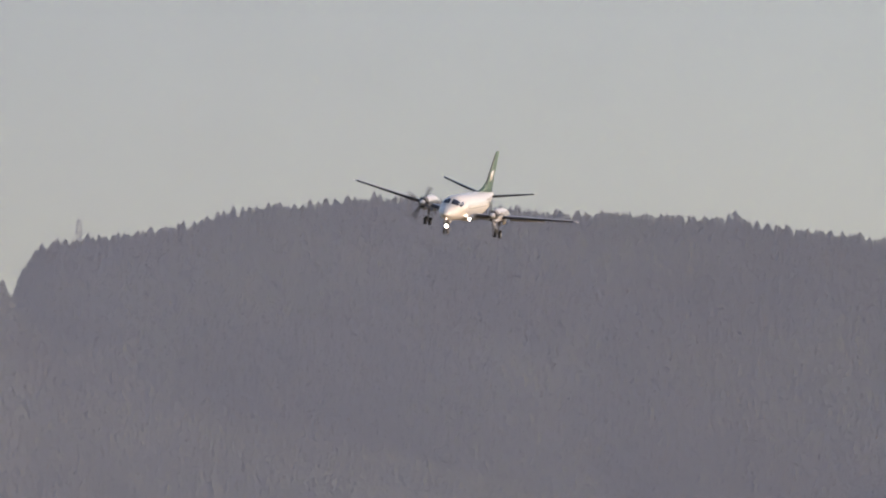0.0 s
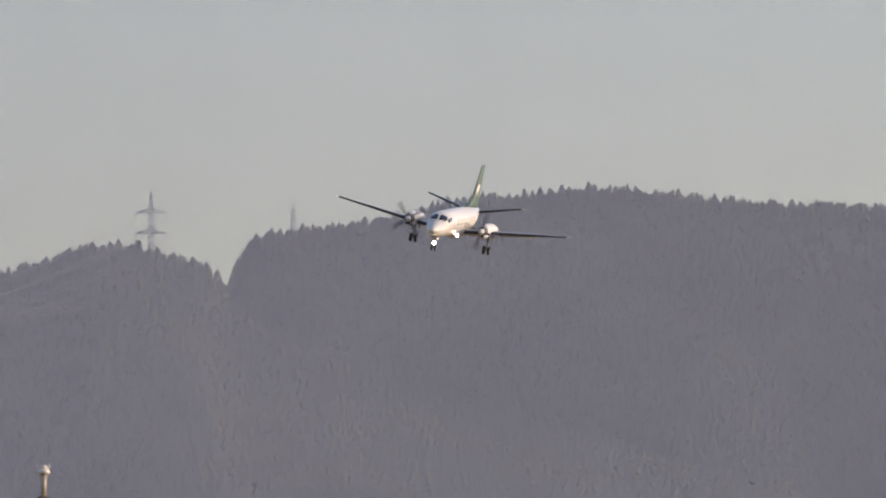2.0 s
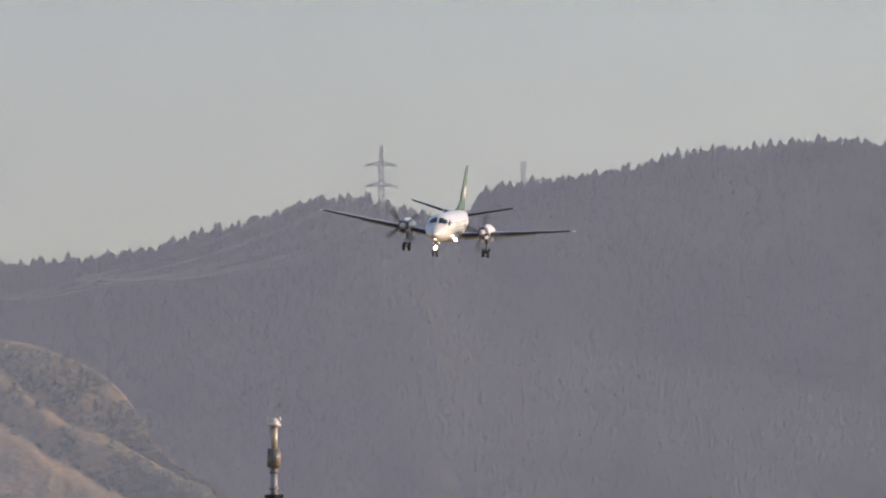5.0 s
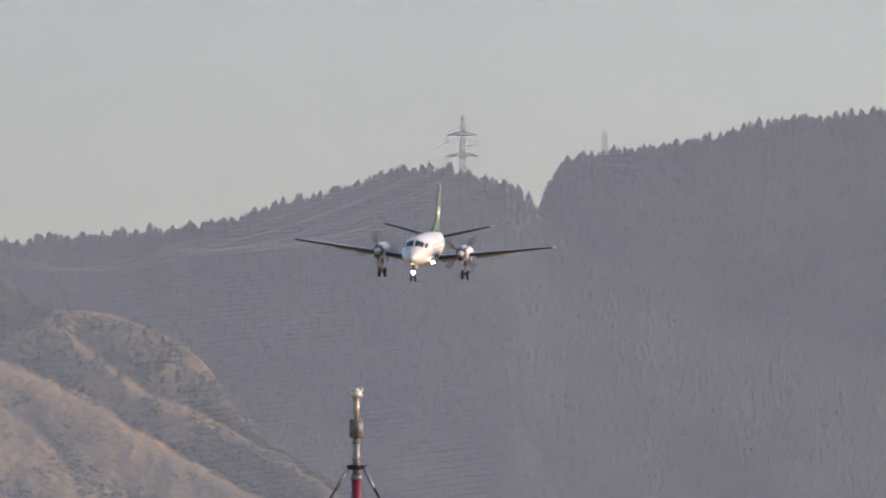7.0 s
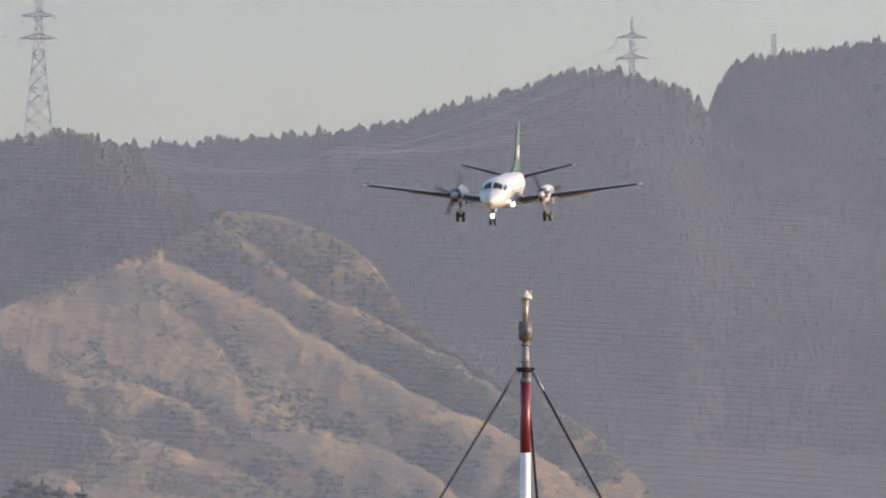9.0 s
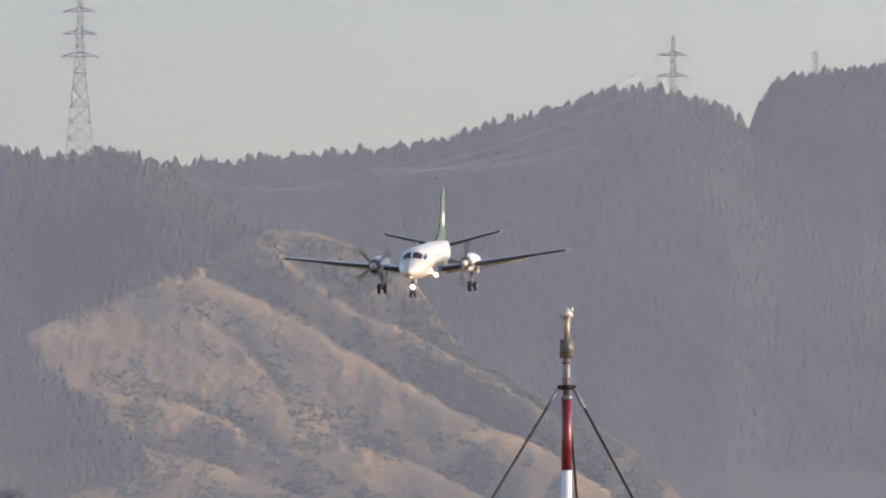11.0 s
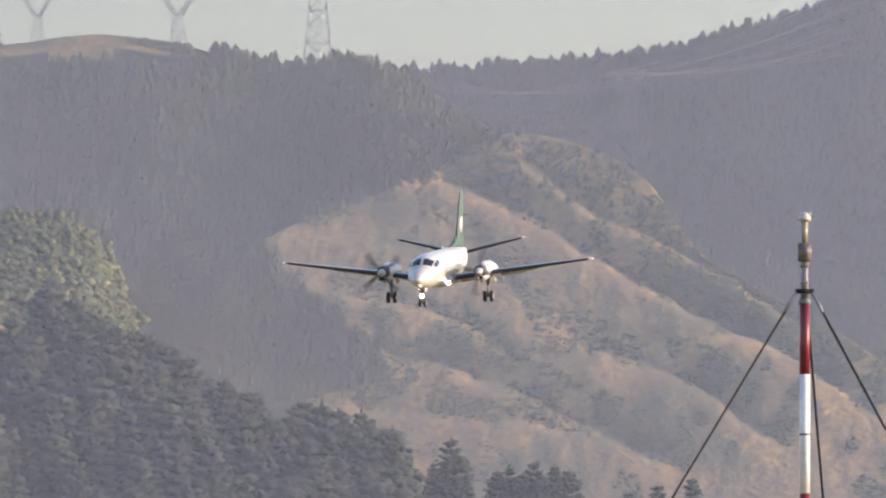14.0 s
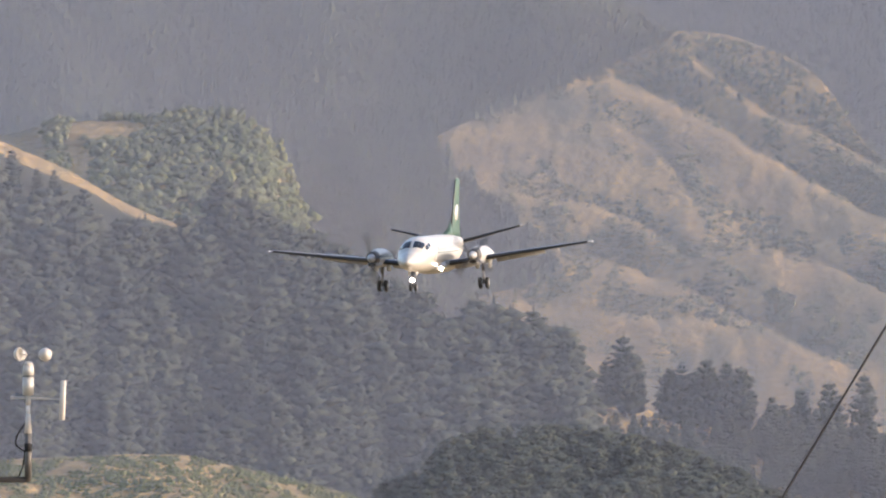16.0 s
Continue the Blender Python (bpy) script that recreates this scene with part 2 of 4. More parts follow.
def land():
    full = PX * 2 * math.pi
    fine = np.arange(-900, 3101, 6.0)
    left = -900 - np.geomspace(20, full / 2 + 784 - 1000, 60)[::-1]
    right = 3100 + np.geomspace(20, full / 2 - 784 - 3000, 60)
    u = np.concatenate([left, fine, right])
    a = (u - 784) / PX
    rows = [np.stack([d * np.sin(a), d * np.cos(a), 0 * a], -1) for d in (0.0, 60, 200, 500, 900, 1200)]
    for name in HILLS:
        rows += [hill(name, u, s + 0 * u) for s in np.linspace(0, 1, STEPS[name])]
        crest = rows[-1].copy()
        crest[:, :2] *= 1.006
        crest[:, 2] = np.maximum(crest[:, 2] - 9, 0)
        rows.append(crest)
    for d, z in ((4900, 0.55), (7000, 0.2), (12000, 0.0)):
        r = np.stack([d * np.sin(a), d * np.cos(a), rows[-1][:, 2] * z], -1)
        rows.append(r)
    grid = np.array(rows)
    grid[0] += (0.03, 0.02, 0)
    nr, nc = grid.shape[:2]
    i, j = np.meshgrid(np.arange(nr - 1), np.arange(nc), indexing="ij")
    k = (j + 1) % nc
    f = np.stack([i * nc + j, i * nc + k, (i + 1) * nc + k, (i + 1) * nc + j], -1).reshape(-1, 4)
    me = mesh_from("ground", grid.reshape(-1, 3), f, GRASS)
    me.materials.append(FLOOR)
    # under the trees the ground takes a dark colour near the foliage's
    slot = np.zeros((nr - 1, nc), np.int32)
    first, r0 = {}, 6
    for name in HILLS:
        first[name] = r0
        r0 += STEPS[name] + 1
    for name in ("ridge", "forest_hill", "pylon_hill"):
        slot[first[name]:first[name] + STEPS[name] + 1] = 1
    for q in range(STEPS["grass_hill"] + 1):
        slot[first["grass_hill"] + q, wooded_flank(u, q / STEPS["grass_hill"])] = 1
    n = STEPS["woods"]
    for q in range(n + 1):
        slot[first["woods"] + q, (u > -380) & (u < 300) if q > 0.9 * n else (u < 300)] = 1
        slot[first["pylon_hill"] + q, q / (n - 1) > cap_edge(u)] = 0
    me.polygons.foreach_set("material_index", slot.ravel())
    return tagged(new("ground", me), "dry tawny grass hills rising behind the flat airfield", "ground", kind="structure")


land()


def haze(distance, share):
    """Imitates a bank of haze: a sheet of fine pale opaque strips with gaps between them, that hide a share of what
    lies behind.
    """
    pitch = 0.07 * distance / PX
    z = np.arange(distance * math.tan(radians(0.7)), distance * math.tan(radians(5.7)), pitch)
    # the strips widen to the west, to pale the valley there more
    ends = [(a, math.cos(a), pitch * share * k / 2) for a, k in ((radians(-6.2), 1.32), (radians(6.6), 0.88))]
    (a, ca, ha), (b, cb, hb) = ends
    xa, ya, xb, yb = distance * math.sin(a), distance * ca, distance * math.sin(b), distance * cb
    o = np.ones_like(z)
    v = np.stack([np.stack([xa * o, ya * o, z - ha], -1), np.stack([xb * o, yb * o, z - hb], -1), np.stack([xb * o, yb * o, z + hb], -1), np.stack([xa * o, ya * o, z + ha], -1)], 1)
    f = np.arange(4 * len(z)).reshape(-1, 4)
    tagged(new("haze", mesh_from("haze", v.reshape(-1, 3), f, HAZE_STRIPS)), "sheet of fine pale strips imitating haze before the hills", "haze", kind="stuff")


# sheets of strips in place of haze: distance and share hidden
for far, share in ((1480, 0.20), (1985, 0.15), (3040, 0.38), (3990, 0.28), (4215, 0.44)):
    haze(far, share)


# ---- woods ----
def conifer(seed, tiers=5, sides=8):
    """A small conifer of jagged skirts, one metre tall."""
    rs = np.random.RandomState(seed)
    v, f = [], []
    for k in range(tiers):
        z0, z1 = 0.06 + 0.80 * k / tiers, 0.06 + 0.80 * k / tiers + 1.55 / tiers * (1 - 0.35 * k / tiers)
        r = 0.27 * (1 - k / tiers) ** 0.75 + 0.03
        base = len(v)
        cx, cy = rs.normal(0, 0.02, 2)
        for q in range(sides):
            a = 2 * math.pi * (q + 0.5 * (k % 2)) / sides + rs.normal(0, 0.15)
            rr = r * (1.15 if q % 2 else 0.7) * rs.uniform(0.8, 1.25)
            v.append((cx + rr * math.cos(a), cy + rr * math.sin(a), z0 + rs.normal(0, 0.02)))
        v.append((cx * 0.3, cy * 0.3, min(z1, 1.0)))
        f += [(base + q, base + (q + 1) % sides, base + sides) for q in range(sides)]
    return np.array(v), np.array(f)


def tuft(rs):
    """An uneven little clump of leaves."""
    v = np.array(((1, 0, 0), (-1, 0, 0), (0, 1, 0), (0, -1, 0), (0, 0, 1), (0, 0, -1)), float)
    f = np.array(((0, 2, 4), (2, 1, 4), (1, 3, 4), (3, 0, 4), (2, 0, 5), (1, 2, 5), (3, 1, 5), (0, 3, 5)))
    a = rs.rand() * 6.283
    c, s = math.cos(a), math.sin(a)
    return (v * rs.uniform(0.6, 1.35, (6, 1)) + rs.normal(0, 0.14, (6, 3))) @ np.array(((c, s, 0), (-s, c, 0), (0, 0, 1))), f


def bush(seed):
    rs = np.random.RandomState(seed)
    vs, fs = [], []
    for k in range(4):
        v, f = tuft(rs)
        a, r = rs.rand() * 6.283, rs.uniform(0, 0.75)
        vs.append(v * rs.uniform(0.38, 0.66) + (r * math.cos(a), r * math.sin(a), rs.uniform(0.05, 0.55)))
        fs.append(f + 6 * k)
    return np.concatenate(vs), np.concatenate(fs)


def crown_shape(seed, n=60, top=1.0, wide=0.26, low=0.12, point=0.7):
    """An old pine's crown, one metre tall: whorls of boughs round a leader, each a chain of needle clumps, with gaps at its outline."""
    rs = np.random.RandomState(seed)
    vs, fs, c = [], [], 0

    def reach(t):
        return wide * (1 - t ** 1.35) ** point * (0.6 + 0.4 * min(1, t * 4 + 0.2)) + 0.012

    whorls = 10
    boughs = max(5, n // (whorls * 3))
    lean = rs.normal(0, 0.02, 2)
    for k in range(whorls):
        t = (k + 0.25 + 0.5 * rs.rand()) / whorls
        h = low + (top - low - 0.05) * t
        turn = rs.rand() * 6.283
        for q in range(boughs):
            a = turn + 6.283 * q / boughs + rs.normal(0, 0.22)
            r = reach(t) * rs.uniform(0.62, 1.18)
            rise = rs.uniform(0.1, 0.5) * r
            for j, e in enumerate((0.30, 0.66, 1.0)):
                v, f = tuft(rs)
                b = (0.078, 0.064, 0.042)[j] * (1.2 - 0.55 * t) * rs.uniform(0.75, 1.25) * wide / 0.24
                v = v * (b * 1.25, b * 0.95, b * 0.72)
                ca, sa = math.cos(a), math.sin(a)
                v = v @ np.array(((ca, sa, 0), (-sa, ca, 0), (0, 0, 1)))
                vs.append(v + (r * e * ca + lean[0] * t, r * e * sa + lean[1] * t, h + rise * e * e))
                fs.append(f + c)
                c += len(v)
    v, f = tuft(rs)
    vs.append(v * (0.012, 0.012, 0.06) + (lean[0], lean[1], top - 0.05))
    fs.append(f + c)
    return np.concatenate(vs), np.concatenate(fs)


def scatter(name, shapes, at, heights, material, label, category, seed, widths=(0.85, 1.25), smooth=False):
    """Many plants as one mesh."""
    rs = np.random.RandomState(seed)
    vs, fs, c = [], [], 0
    pick = rs.randint(0, len(shapes), len(at))
    for k, (sv, sf) in enumerate(shapes):
        p, h = at[pick == k], heights[pick == k]
        n = len(p)
        if not n:
            continue
        a, w = rs.rand(n) * 6.283, rs.uniform(*widths, n)
        ca, sa = np.cos(a)[:, None], np.sin(a)[:, None]
        x = (sv[None, :, 0] * ca - sv[None, :, 1] * sa) * (h * w)[:, None] + p[:, 0:1]
        y = (sv[None, :, 0] * sa + sv[None, :, 1] * ca) * (h * w)[:, None] + p[:, 1:2]
        z = sv[None, :, 2] * h[:, None] + p[:, 2:3] - 0.4
        vs.append(np.stack([x, y, z], -1).reshape(-1, 3))
        fs.append((sf[None] + (np.arange(n) * len(sv))[:, None, None]).reshape(-1, 3) + c)
        c += n * len(sv)
    me = mesh_from(name, np.concatenate(vs), np.concatenate(fs), material, smooth)
    return tagged(new(name, me), label, category, kind="stuff")


def sow(name, u0, u1, s0, s1, n, seed, keep=None):
    rs = np.random.RandomState(seed)
    u, s = rs.uniform(u0, u1, n), rs.uniform(s0, s1, n)
    if keep is not None:
        m = keep(u, s, rs)
        u, s = u[m], s[m]
    return hill(name, u, s), u, s


CONIFERS = [conifer(k, 4, 6) for k in range(10)]
rng = np.random.RandomState(5)


def wood(name, u0, u1, s0, s1, n, h0, h1, label, seed, keep=None):
    at, u, s = sow(name, u0, u1, s0, s1, n, seed, keep)
    hs = rng.uniform(h0, h1, len(at)) * np.where(rng.rand(len(at)) < 0.10, 1.22, 1.0)
    scatter("forest", CONIFERS, at, hs, FOREST, label, "forest", seed, (0.95, 1.45))


wood("forest_hill", 1310, 3080, 0.0, 1.0, 15000, 2.8, 5.2, "dense dark conifer plantation covering a hazy hill", 11)
wood("forest_hill", 1310, 3080, 0.97, 1.0, 1100, 4.4, 7.2, "row of dark conifers along the hill's skyline", 12)
wood("ridge", 200, 3080, 0.0, 1.0, 19000, 2.8, 5.0, "dark conifer forest on a hazy ridge below a pylon", 13)
wood("ridge", 290, 1322, 0.97, 1.0, 520, 4.2, 8.0, "ragged conifers standing along the ridge's skyline", 14)
wood("pylon_hill", -950, 700, 0.0, 0.98, 11000, 3.0, 5.2, "conifer forest on the hazy slope below tall pylons", 15, lambda u, s, r: s < cap_edge(u) + r.normal(0, 0.008, len(u)))
wood("pylon_hill", -45, 330, 0.95, 1.0, 280, 3.8, 6.6, "conifers along the crest beside a tall pylon", 16)
wood("pylon_hill", -530, -428, 0.93, 1.0, 90, 6, 10, "dark clump of conifers on a grassy crest", 17)
wood("grass_hill", -300, 480, 0.0, 1.0, 7500, 2.0, 4.2, "conifers on the shaded flank of a grassy spur", 18, lambda u, s, r: wooded_flank(u + r.normal(0, 12, len(u)), s))
wood("grass_hill", 400, 1150, 0.86, 1.0, 330, 1.2, 3.0, "scattered young conifers on a scrubby spur", 19, lambda u, s, r: r.rand(len(u)) < np.interp(u, (400, 640, 760, 900, 1150), (0.8, 1, 0.7, 0.25, 0.1)))
wood("pylon_hill", 700, 1500, 0.0, 1.0, 2600, 3, 5, "conifers low in the valley behind a spur", 23)
EARTH = mat("bare_earth", (0.36, 0.26, 0.14), 0.95, 0, 0.3, 6)
SCRUBS = [bush(k) for k in range(40, 48)]
PINES = [crown_shape(k, 215, 1.0, 0.21 + 0.025 * (k % 4), 0.04, 0.62 + 0.16 * (k % 3)) for k in range(20, 32)]


def cover(u, d, seed, size, least):
    return fbm(u / size, d / size, seed, 3) > least


# the pine wood on the near hillside, under an uneven outline
OUTLINE = profile("-900,500 -726,600 -646,638 -576,680 -506,716 -430,742 -385,690 -350,662 -300,668 -240,720 -200,745 -126,772 -26,832 74,872 174,887 274,902 322,965 335,1082 605,1090 622,1062 660,1045 900,1080 1100,1110")


def pine_sites(n, seed):
    rs = np.random.RandomState(seed)
    u, s = rs.uniform(-900, 1000, n), rs.uniform(0.05, 1.0, n)
    at = hill("woods", u, s)
    h = np.where((u > 320) | (u < -430) & (s > 0.72), rs.uniform(4, 9, n) * np.where(u < 0, 1.4, 1), rs.uniform(14, 25, n) * np.where(rs.rand(n) < 0.2, 1.2, 1))
    d = np.hypot(at[:, 0], at[:, 1])
    top = 441 - (np.arctan((at[:, 2] + h - 1.7) / d) - radians(3.27)) * PX
    foot = 441 - (np.arctan((at[:, 2] - 1.7) / d) - radians(3.27)) * PX
    edge = np.maximum(np.interp(u - 14, *OUTLINE), np.interp(u + 14, *OUTLINE)) - 10
    ok = (top > edge) & (foot < 1330) & ((u < 330) | (top < 1190))
    return at[ok], h[ok], u[ok], (top - edge)[ok]


sites, tall, su, under = pine_sites(1450, 31)
lone = (under < 22) & (su > -420) & (su < 330)
scatter("pine_forest", PINES, sites[~lone], tall[~lone], PINE, "dark green pine wood covering the near hillside", "forest", 32, smooth=True)


def part(name, bm, material, parent, label="", smooth=True):
    me = bpy.data.meshes.new(name)
    bmesh.ops.recalc_face_normals(bm, faces=bm.faces)
    bm.to_mesh(me)
    bm.free()
    for p in me.polygons:
        p.use_smooth = smooth
    me.materials.append(material)
    ob = new(name, me)
    ob.parent = parent
    return tagged(ob, label)


def tube(bm, a, b, r0, r1=None, sides=8):
    """A round bar from a to b."""
    a, b = Vector(a), Vector(b)
    r1 = r0 if r1 is None else r1
    m = Matrix.Translation((a + b) / 2) @ (b - a).to_track_quat("Z", "Y").to_matrix().to_4x4()
    bmesh.ops.create_cone(bm, cap_ends=True, segments=sides, radius1=r0, radius2=r1, depth=(b - a).length, matrix=m)


def box(bm, c, size, m=None):
    bmesh.ops.create_cube(bm, size=1, matrix=(m or Matrix()) @ Matrix.Translation(c) @ Matrix.Diagonal((*size, 1)))


def loft(rings, close=True):
    """A skin over rings of points, with its ends closed."""
    bm = bmesh.new()
    vs = [[bm.verts.new(p) for p in r] for r in rings]
    n = len(vs[0])
    for a, b in zip(vs, vs[1:]):
        for k in range(n if close else n - 1):
            bm.faces.new((a[k], a[(k + 1) % n], b[(k + 1) % n], b[k]))
    if close:
        for r in (vs[0], vs[-1]):
            bm.faces.new(r)
    return bm


def pine(seed):
    tree = tagged(new("pine_tree"), "tall dark pine standing at the wood's edge", "tree", "pines at the edge of the wood")
    v, f = crown_shape(seed, 290, 1.0, 0.20 + 0.03 * (seed % 3), 0.08, 0.62)
    crown = new("crown", mesh_from("crown", v * 15, f, PINE, True))
    crown.parent = tree
    rs = random.Random(seed)
    bm = bmesh.new()
    tube(bm, (0, 0, -1), (0.2, 0, 6), 0.32, 0.22)
    tube(bm, (0.2, 0, 6), (0, 0.1, 13.5), 0.22, 0.05)
    for k in range(9):
        a, z = rs.uniform(0, 6.28), rs.uniform(3, 11)
        tube(bm, (0.1, 0, z), (2.6 * math.cos(a), 2.6 * math.sin(a), z + 0.8), 0.09, 0.03, 5)
    part("trunk", bm, BARK, tree)
    return tree


firsts = [pine(k) for k in range(50, 55)]
spots = list(zip(sites[lone], tall[lone]))[:100]
# the last pines stand apart on the open grass
for u_, top_v in ((345, 988), (380, 945), (396, 978), (458, 1002), (480, 992), (503, 1006), (528, 986), (556, 990), (585, 1000), (640, 1052), (690, 1040), (745, 1028), (800, 1012)):
    spot = hill("woods", np.array([u_ * 1.0]), np.array([0.97]))[0]
    top_z = 1.7 + math.hypot(spot[0], spot[1]) * math.tan(radians(3.27) - (top_v - 441) / PX)
    spots.append((spot, max(6.0, top_z - spot[2] + 0.3)))
for k, (p, h) in enumerate(spots):
    m = pose(*p, 0, 0, (k * 77) % 360) @ Matrix.Scale(h / 15, 4)
    t = firsts[k] if k < 5 else copy_thing(firsts[k % 5], pose(0, 0, 0))
    t.matrix_basis = m

COPSE = profile("-200,1240 0,1190 20,1152 104,1108 224,1098 374,1112 474,1132 574,1172 640,1215 760,1260")
cat_, cu_, cs_ = sow("copse", -60, 700, 0.05, 1.0, 420, 33)
cd = np.hypot(cat_[:, 0], cat_[:, 1])
room = (radians(3.27) - (np.interp(cu_, *COPSE) - 441) / PX) * cd + 1.7 - cat_[:, 2]
fits = room > 2.5
scatter("tree_clump", [crown_shape(k, 220, 1.0, 0.30, 0.02, 0.62) for k in range(60, 66)], cat_[fits], np.clip(room[fits] * np.random.RandomState(9).uniform(0.8, 1.12, fits.sum()), 2.5, 8.5), PINE, "dark bushy copse on the low ground", "trees", 34, smooth=True)


def bushes(hill_name, u0, u1, s0, s1, n, h0, h1, label, seed, size=60, least=0.5, allow=None):
    at, u, s = sow(hill_name, u0, u1, s0, s1, n, seed)
    ok = cover(u + 160 * s, s * 260 - u * 0.4, seed, size, least)
    if allow:
        ok = ok & allow(u, 441 - (np.arctan((at[:, 2] - 1.7) / np.hypot(at[:, 0], at[:, 1])) - radians(3.27)) * PX)
    hs = np.random.RandomState(seed).uniform(h0, h1, ok.sum())
    scatter("scrub", SCRUBS, at[ok] + np.stack([0 * hs, 0 * hs, hs * 0.2], -1), hs, SCRUB, label, "bushes", seed, (0.9, 1.5), smooth=True)


bushes("knoll", -640, -150, 0.0, 1.0, 6500, 0.8, 2.4, "green scrub covering a rounded knoll", 71, 90, 0.2, lambda u, v: ((u + 535) / 75) ** 2 + ((v - 585) / 20) ** 2 > 1)
bushes("knoll", -900, -600, 0.0, 0.9, 3000, 0.4, 1.4, "green scrub among grass on a rounded knoll", 77, 60, 0.45)


def grass_scrub(u, s, rs):
    """Scrub lies in the gullies under each fold's brow and behind it, and only dots the brows."""
    v = grass_v(u, s)
    want = np.full(len(u), 0.20)
    for (ru, rv), fall, wide in FOLDS:
        on = (u > ru[0] - 10) & (u < ru[-1] + 10)
        x = (v - np.interp(u, ru, rv)) / wide
        want = np.where(on & (x < 0) & (x > -0.75), np.maximum(want, 0.80 + 0.3 * x), want)
        want = np.where(on & (x > 0) & (x < 0.42), want * 0.25, want)
    # thickets of their own; the one at 470, 640 stands in for a shaded patch
    for a, b, c, e, turn, k in ((255, 690, 125, 17, 0.27, 0.9), (470, 640, 60, 34, 0.45, 0.5), (590, 730, 105, 32, 0.5, 0.45), (300, 790, 75, 22, 0.25, 0.6), (560, 475, 90, 26, 0.4, 0.6), (430, 430, 60, 30, 0.2, 0.7), (350, 870, 130, 22, 0.12, 0.5), (690, 880, 90, 24, 0.35, 0.5), (880, 715, 120, 20, 0.55, 0.35)):
        x, y = u - a, v - b
        p, q = x * math.cos(turn) + y * math.sin(turn), y * math.cos(turn) - x * math.sin(turn)
        want = want + k * np.clip(1.3 - np.hypot(p / c, q / e), 0, 1)
    for a, b, c, e in ((90, 640, 70, 40), (230, 610, 130, 45), (330, 670, 90, 22)):
        want = want - 0.28 * np.clip(1.4 - np.hypot((u - a) / c, (v - b) / e), 0, 1)
    # it thickens towards the wooded flank and along the back crest
    want = want + 0.75 * np.clip(1 - (u - np.interp(v, *GRASS_EDGE)) / np.where(v < 570, 95, 130), 0, 1) * ((v > 690) | (v < 570)) * (v < 880)
    want = want + 0.6 * np.clip(1 - (v - np.interp(u, *HILLS["grass_hill"][0])) / 70, 0, 1) * (u > 520)
    n = fbm((u + v * 0.4) / 42, (u * 0.55 - v) / 60, 61, 4) + 0.20 * (fbm(u / 11, v / 9, 66, 2) - 0.38)
    return ~wooded_flank(u, s) & (n < 0.25 + 0.36 * want) & (rs.rand(len(u)) < 0.85)


at_, gu, gs = sow("grass_hill", 0, 1260, 0.0, 0.995, 62000, 72, grass_scrub)
low = np.random.RandomState(73).uniform(0.25, 1.0, len(at_)) * np.where(gu > 480, 1.15, 1.0)
scatter("scrub", SCRUBS, at_, low, SCRUB, "grey-green scrub in the gullies of a dry grass spur", "bushes", 74, (0.9, 1.5), smooth=True)
bushes("mound", -740, 0, 0.25, 0.97, 10000, 0.18, 0.65, "low scrub on a dry grass mound", 75, 34, 0.33)


def track():
    """A worn farm track up the spur."""
    v = np.linspace(566, 660, 24)
    mid = 146 - 22 * (v - 566) / 94 + 3 * np.sin(v / 9)
    sides = [place(m, v, grass_depth(m, v)) for m in (mid - 4, mid + 4)]
    v = np.concatenate(sides) + (0, -0.5, 0.25)
    f = [(k, k + 1, 24 + k + 1, 24 + k) for k in range(23)]
    tagged(new("track", mesh_from("track", v, f, EARTH)), "pale worn farm track up a grass spur", "track", kind="structure")


track()

bushes("pylon_hill", -200, -84, 0.975, 1.0, 160, 0.7, 1.4, "dark scrub hedge along a grassy crest", 78, 40, 0.1)

# ---- pylons and wires ----
def survey(u, v, d):
    return Vector(place(u, v, d).tolist())


def truss(bm, a, b, wa, wb, n, r):
    """A square lattice leg from a up to b, of half widths wa and wb, with n braced bays."""
    a, b = Vector(a), Vector(b)
    for k in range(n):
        t0, t1 = k / n, (k + 1) / n
        p0, p1, w0, w1 = a.lerp(b, t0), a.lerp(b, t1), wa + (wb - wa) * t0, wa + (wb - wa) * t1
        c0 = [p0 + Vector((x * w0, y * w0, 0)) for x, y in ((-1, -1), (1, -1), (1, 1), (-1, 1))]
        c1 = [p1 + Vector((x * w1, y * w1, 0)) for x, y in ((-1, -1), (1, -1), (1, 1), (-1, 1))]
        for q in range(4):
            tube(bm, c0[q], c1[q], r, sides=4)
            tube(bm, c0[q], c1[(q + 1) % 4], r * 0.42, sides=4)
            tube(bm, c0[(q + 1) % 4], c1[q], r * 0.42, sides=4)
            tube(bm, c1[q], c1[(q + 1) % 4], r * 0.42, sides=4)


def arm(parent, z, half, depth, r, drop):
    for s in (-1, 1):
        bm = bmesh.new()
        for y in (-depth, depth):
            tube(bm, (0, y, z), (s * half, 0, z), r, sides=4)
            tube(bm, (0, y, z + 0.28 * half), (s * half, 0, z), r, sides=4)
        for k in (0.3, 0.6):
            tube(bm, (s * half * k, 0, z), (s * half * k, 0, z + 0.28 * half * (1 - k)), r * 0.7, sides=4)
        part("cross_arm", bm, LATTICE, parent)
        bm = bmesh.new()
        tube(bm, (s * half, 0, z), (s * half, 0, z - drop), r * 0.45, sides=6)
        for k in range(6):
            q = z - drop * (k + 0.5) / 6
            tube(bm, (s * half, 0, q), (s * half, 0, q + 0.15), r * 0.8, sides=6)
        part("insulator", bm, LATTICE, parent)


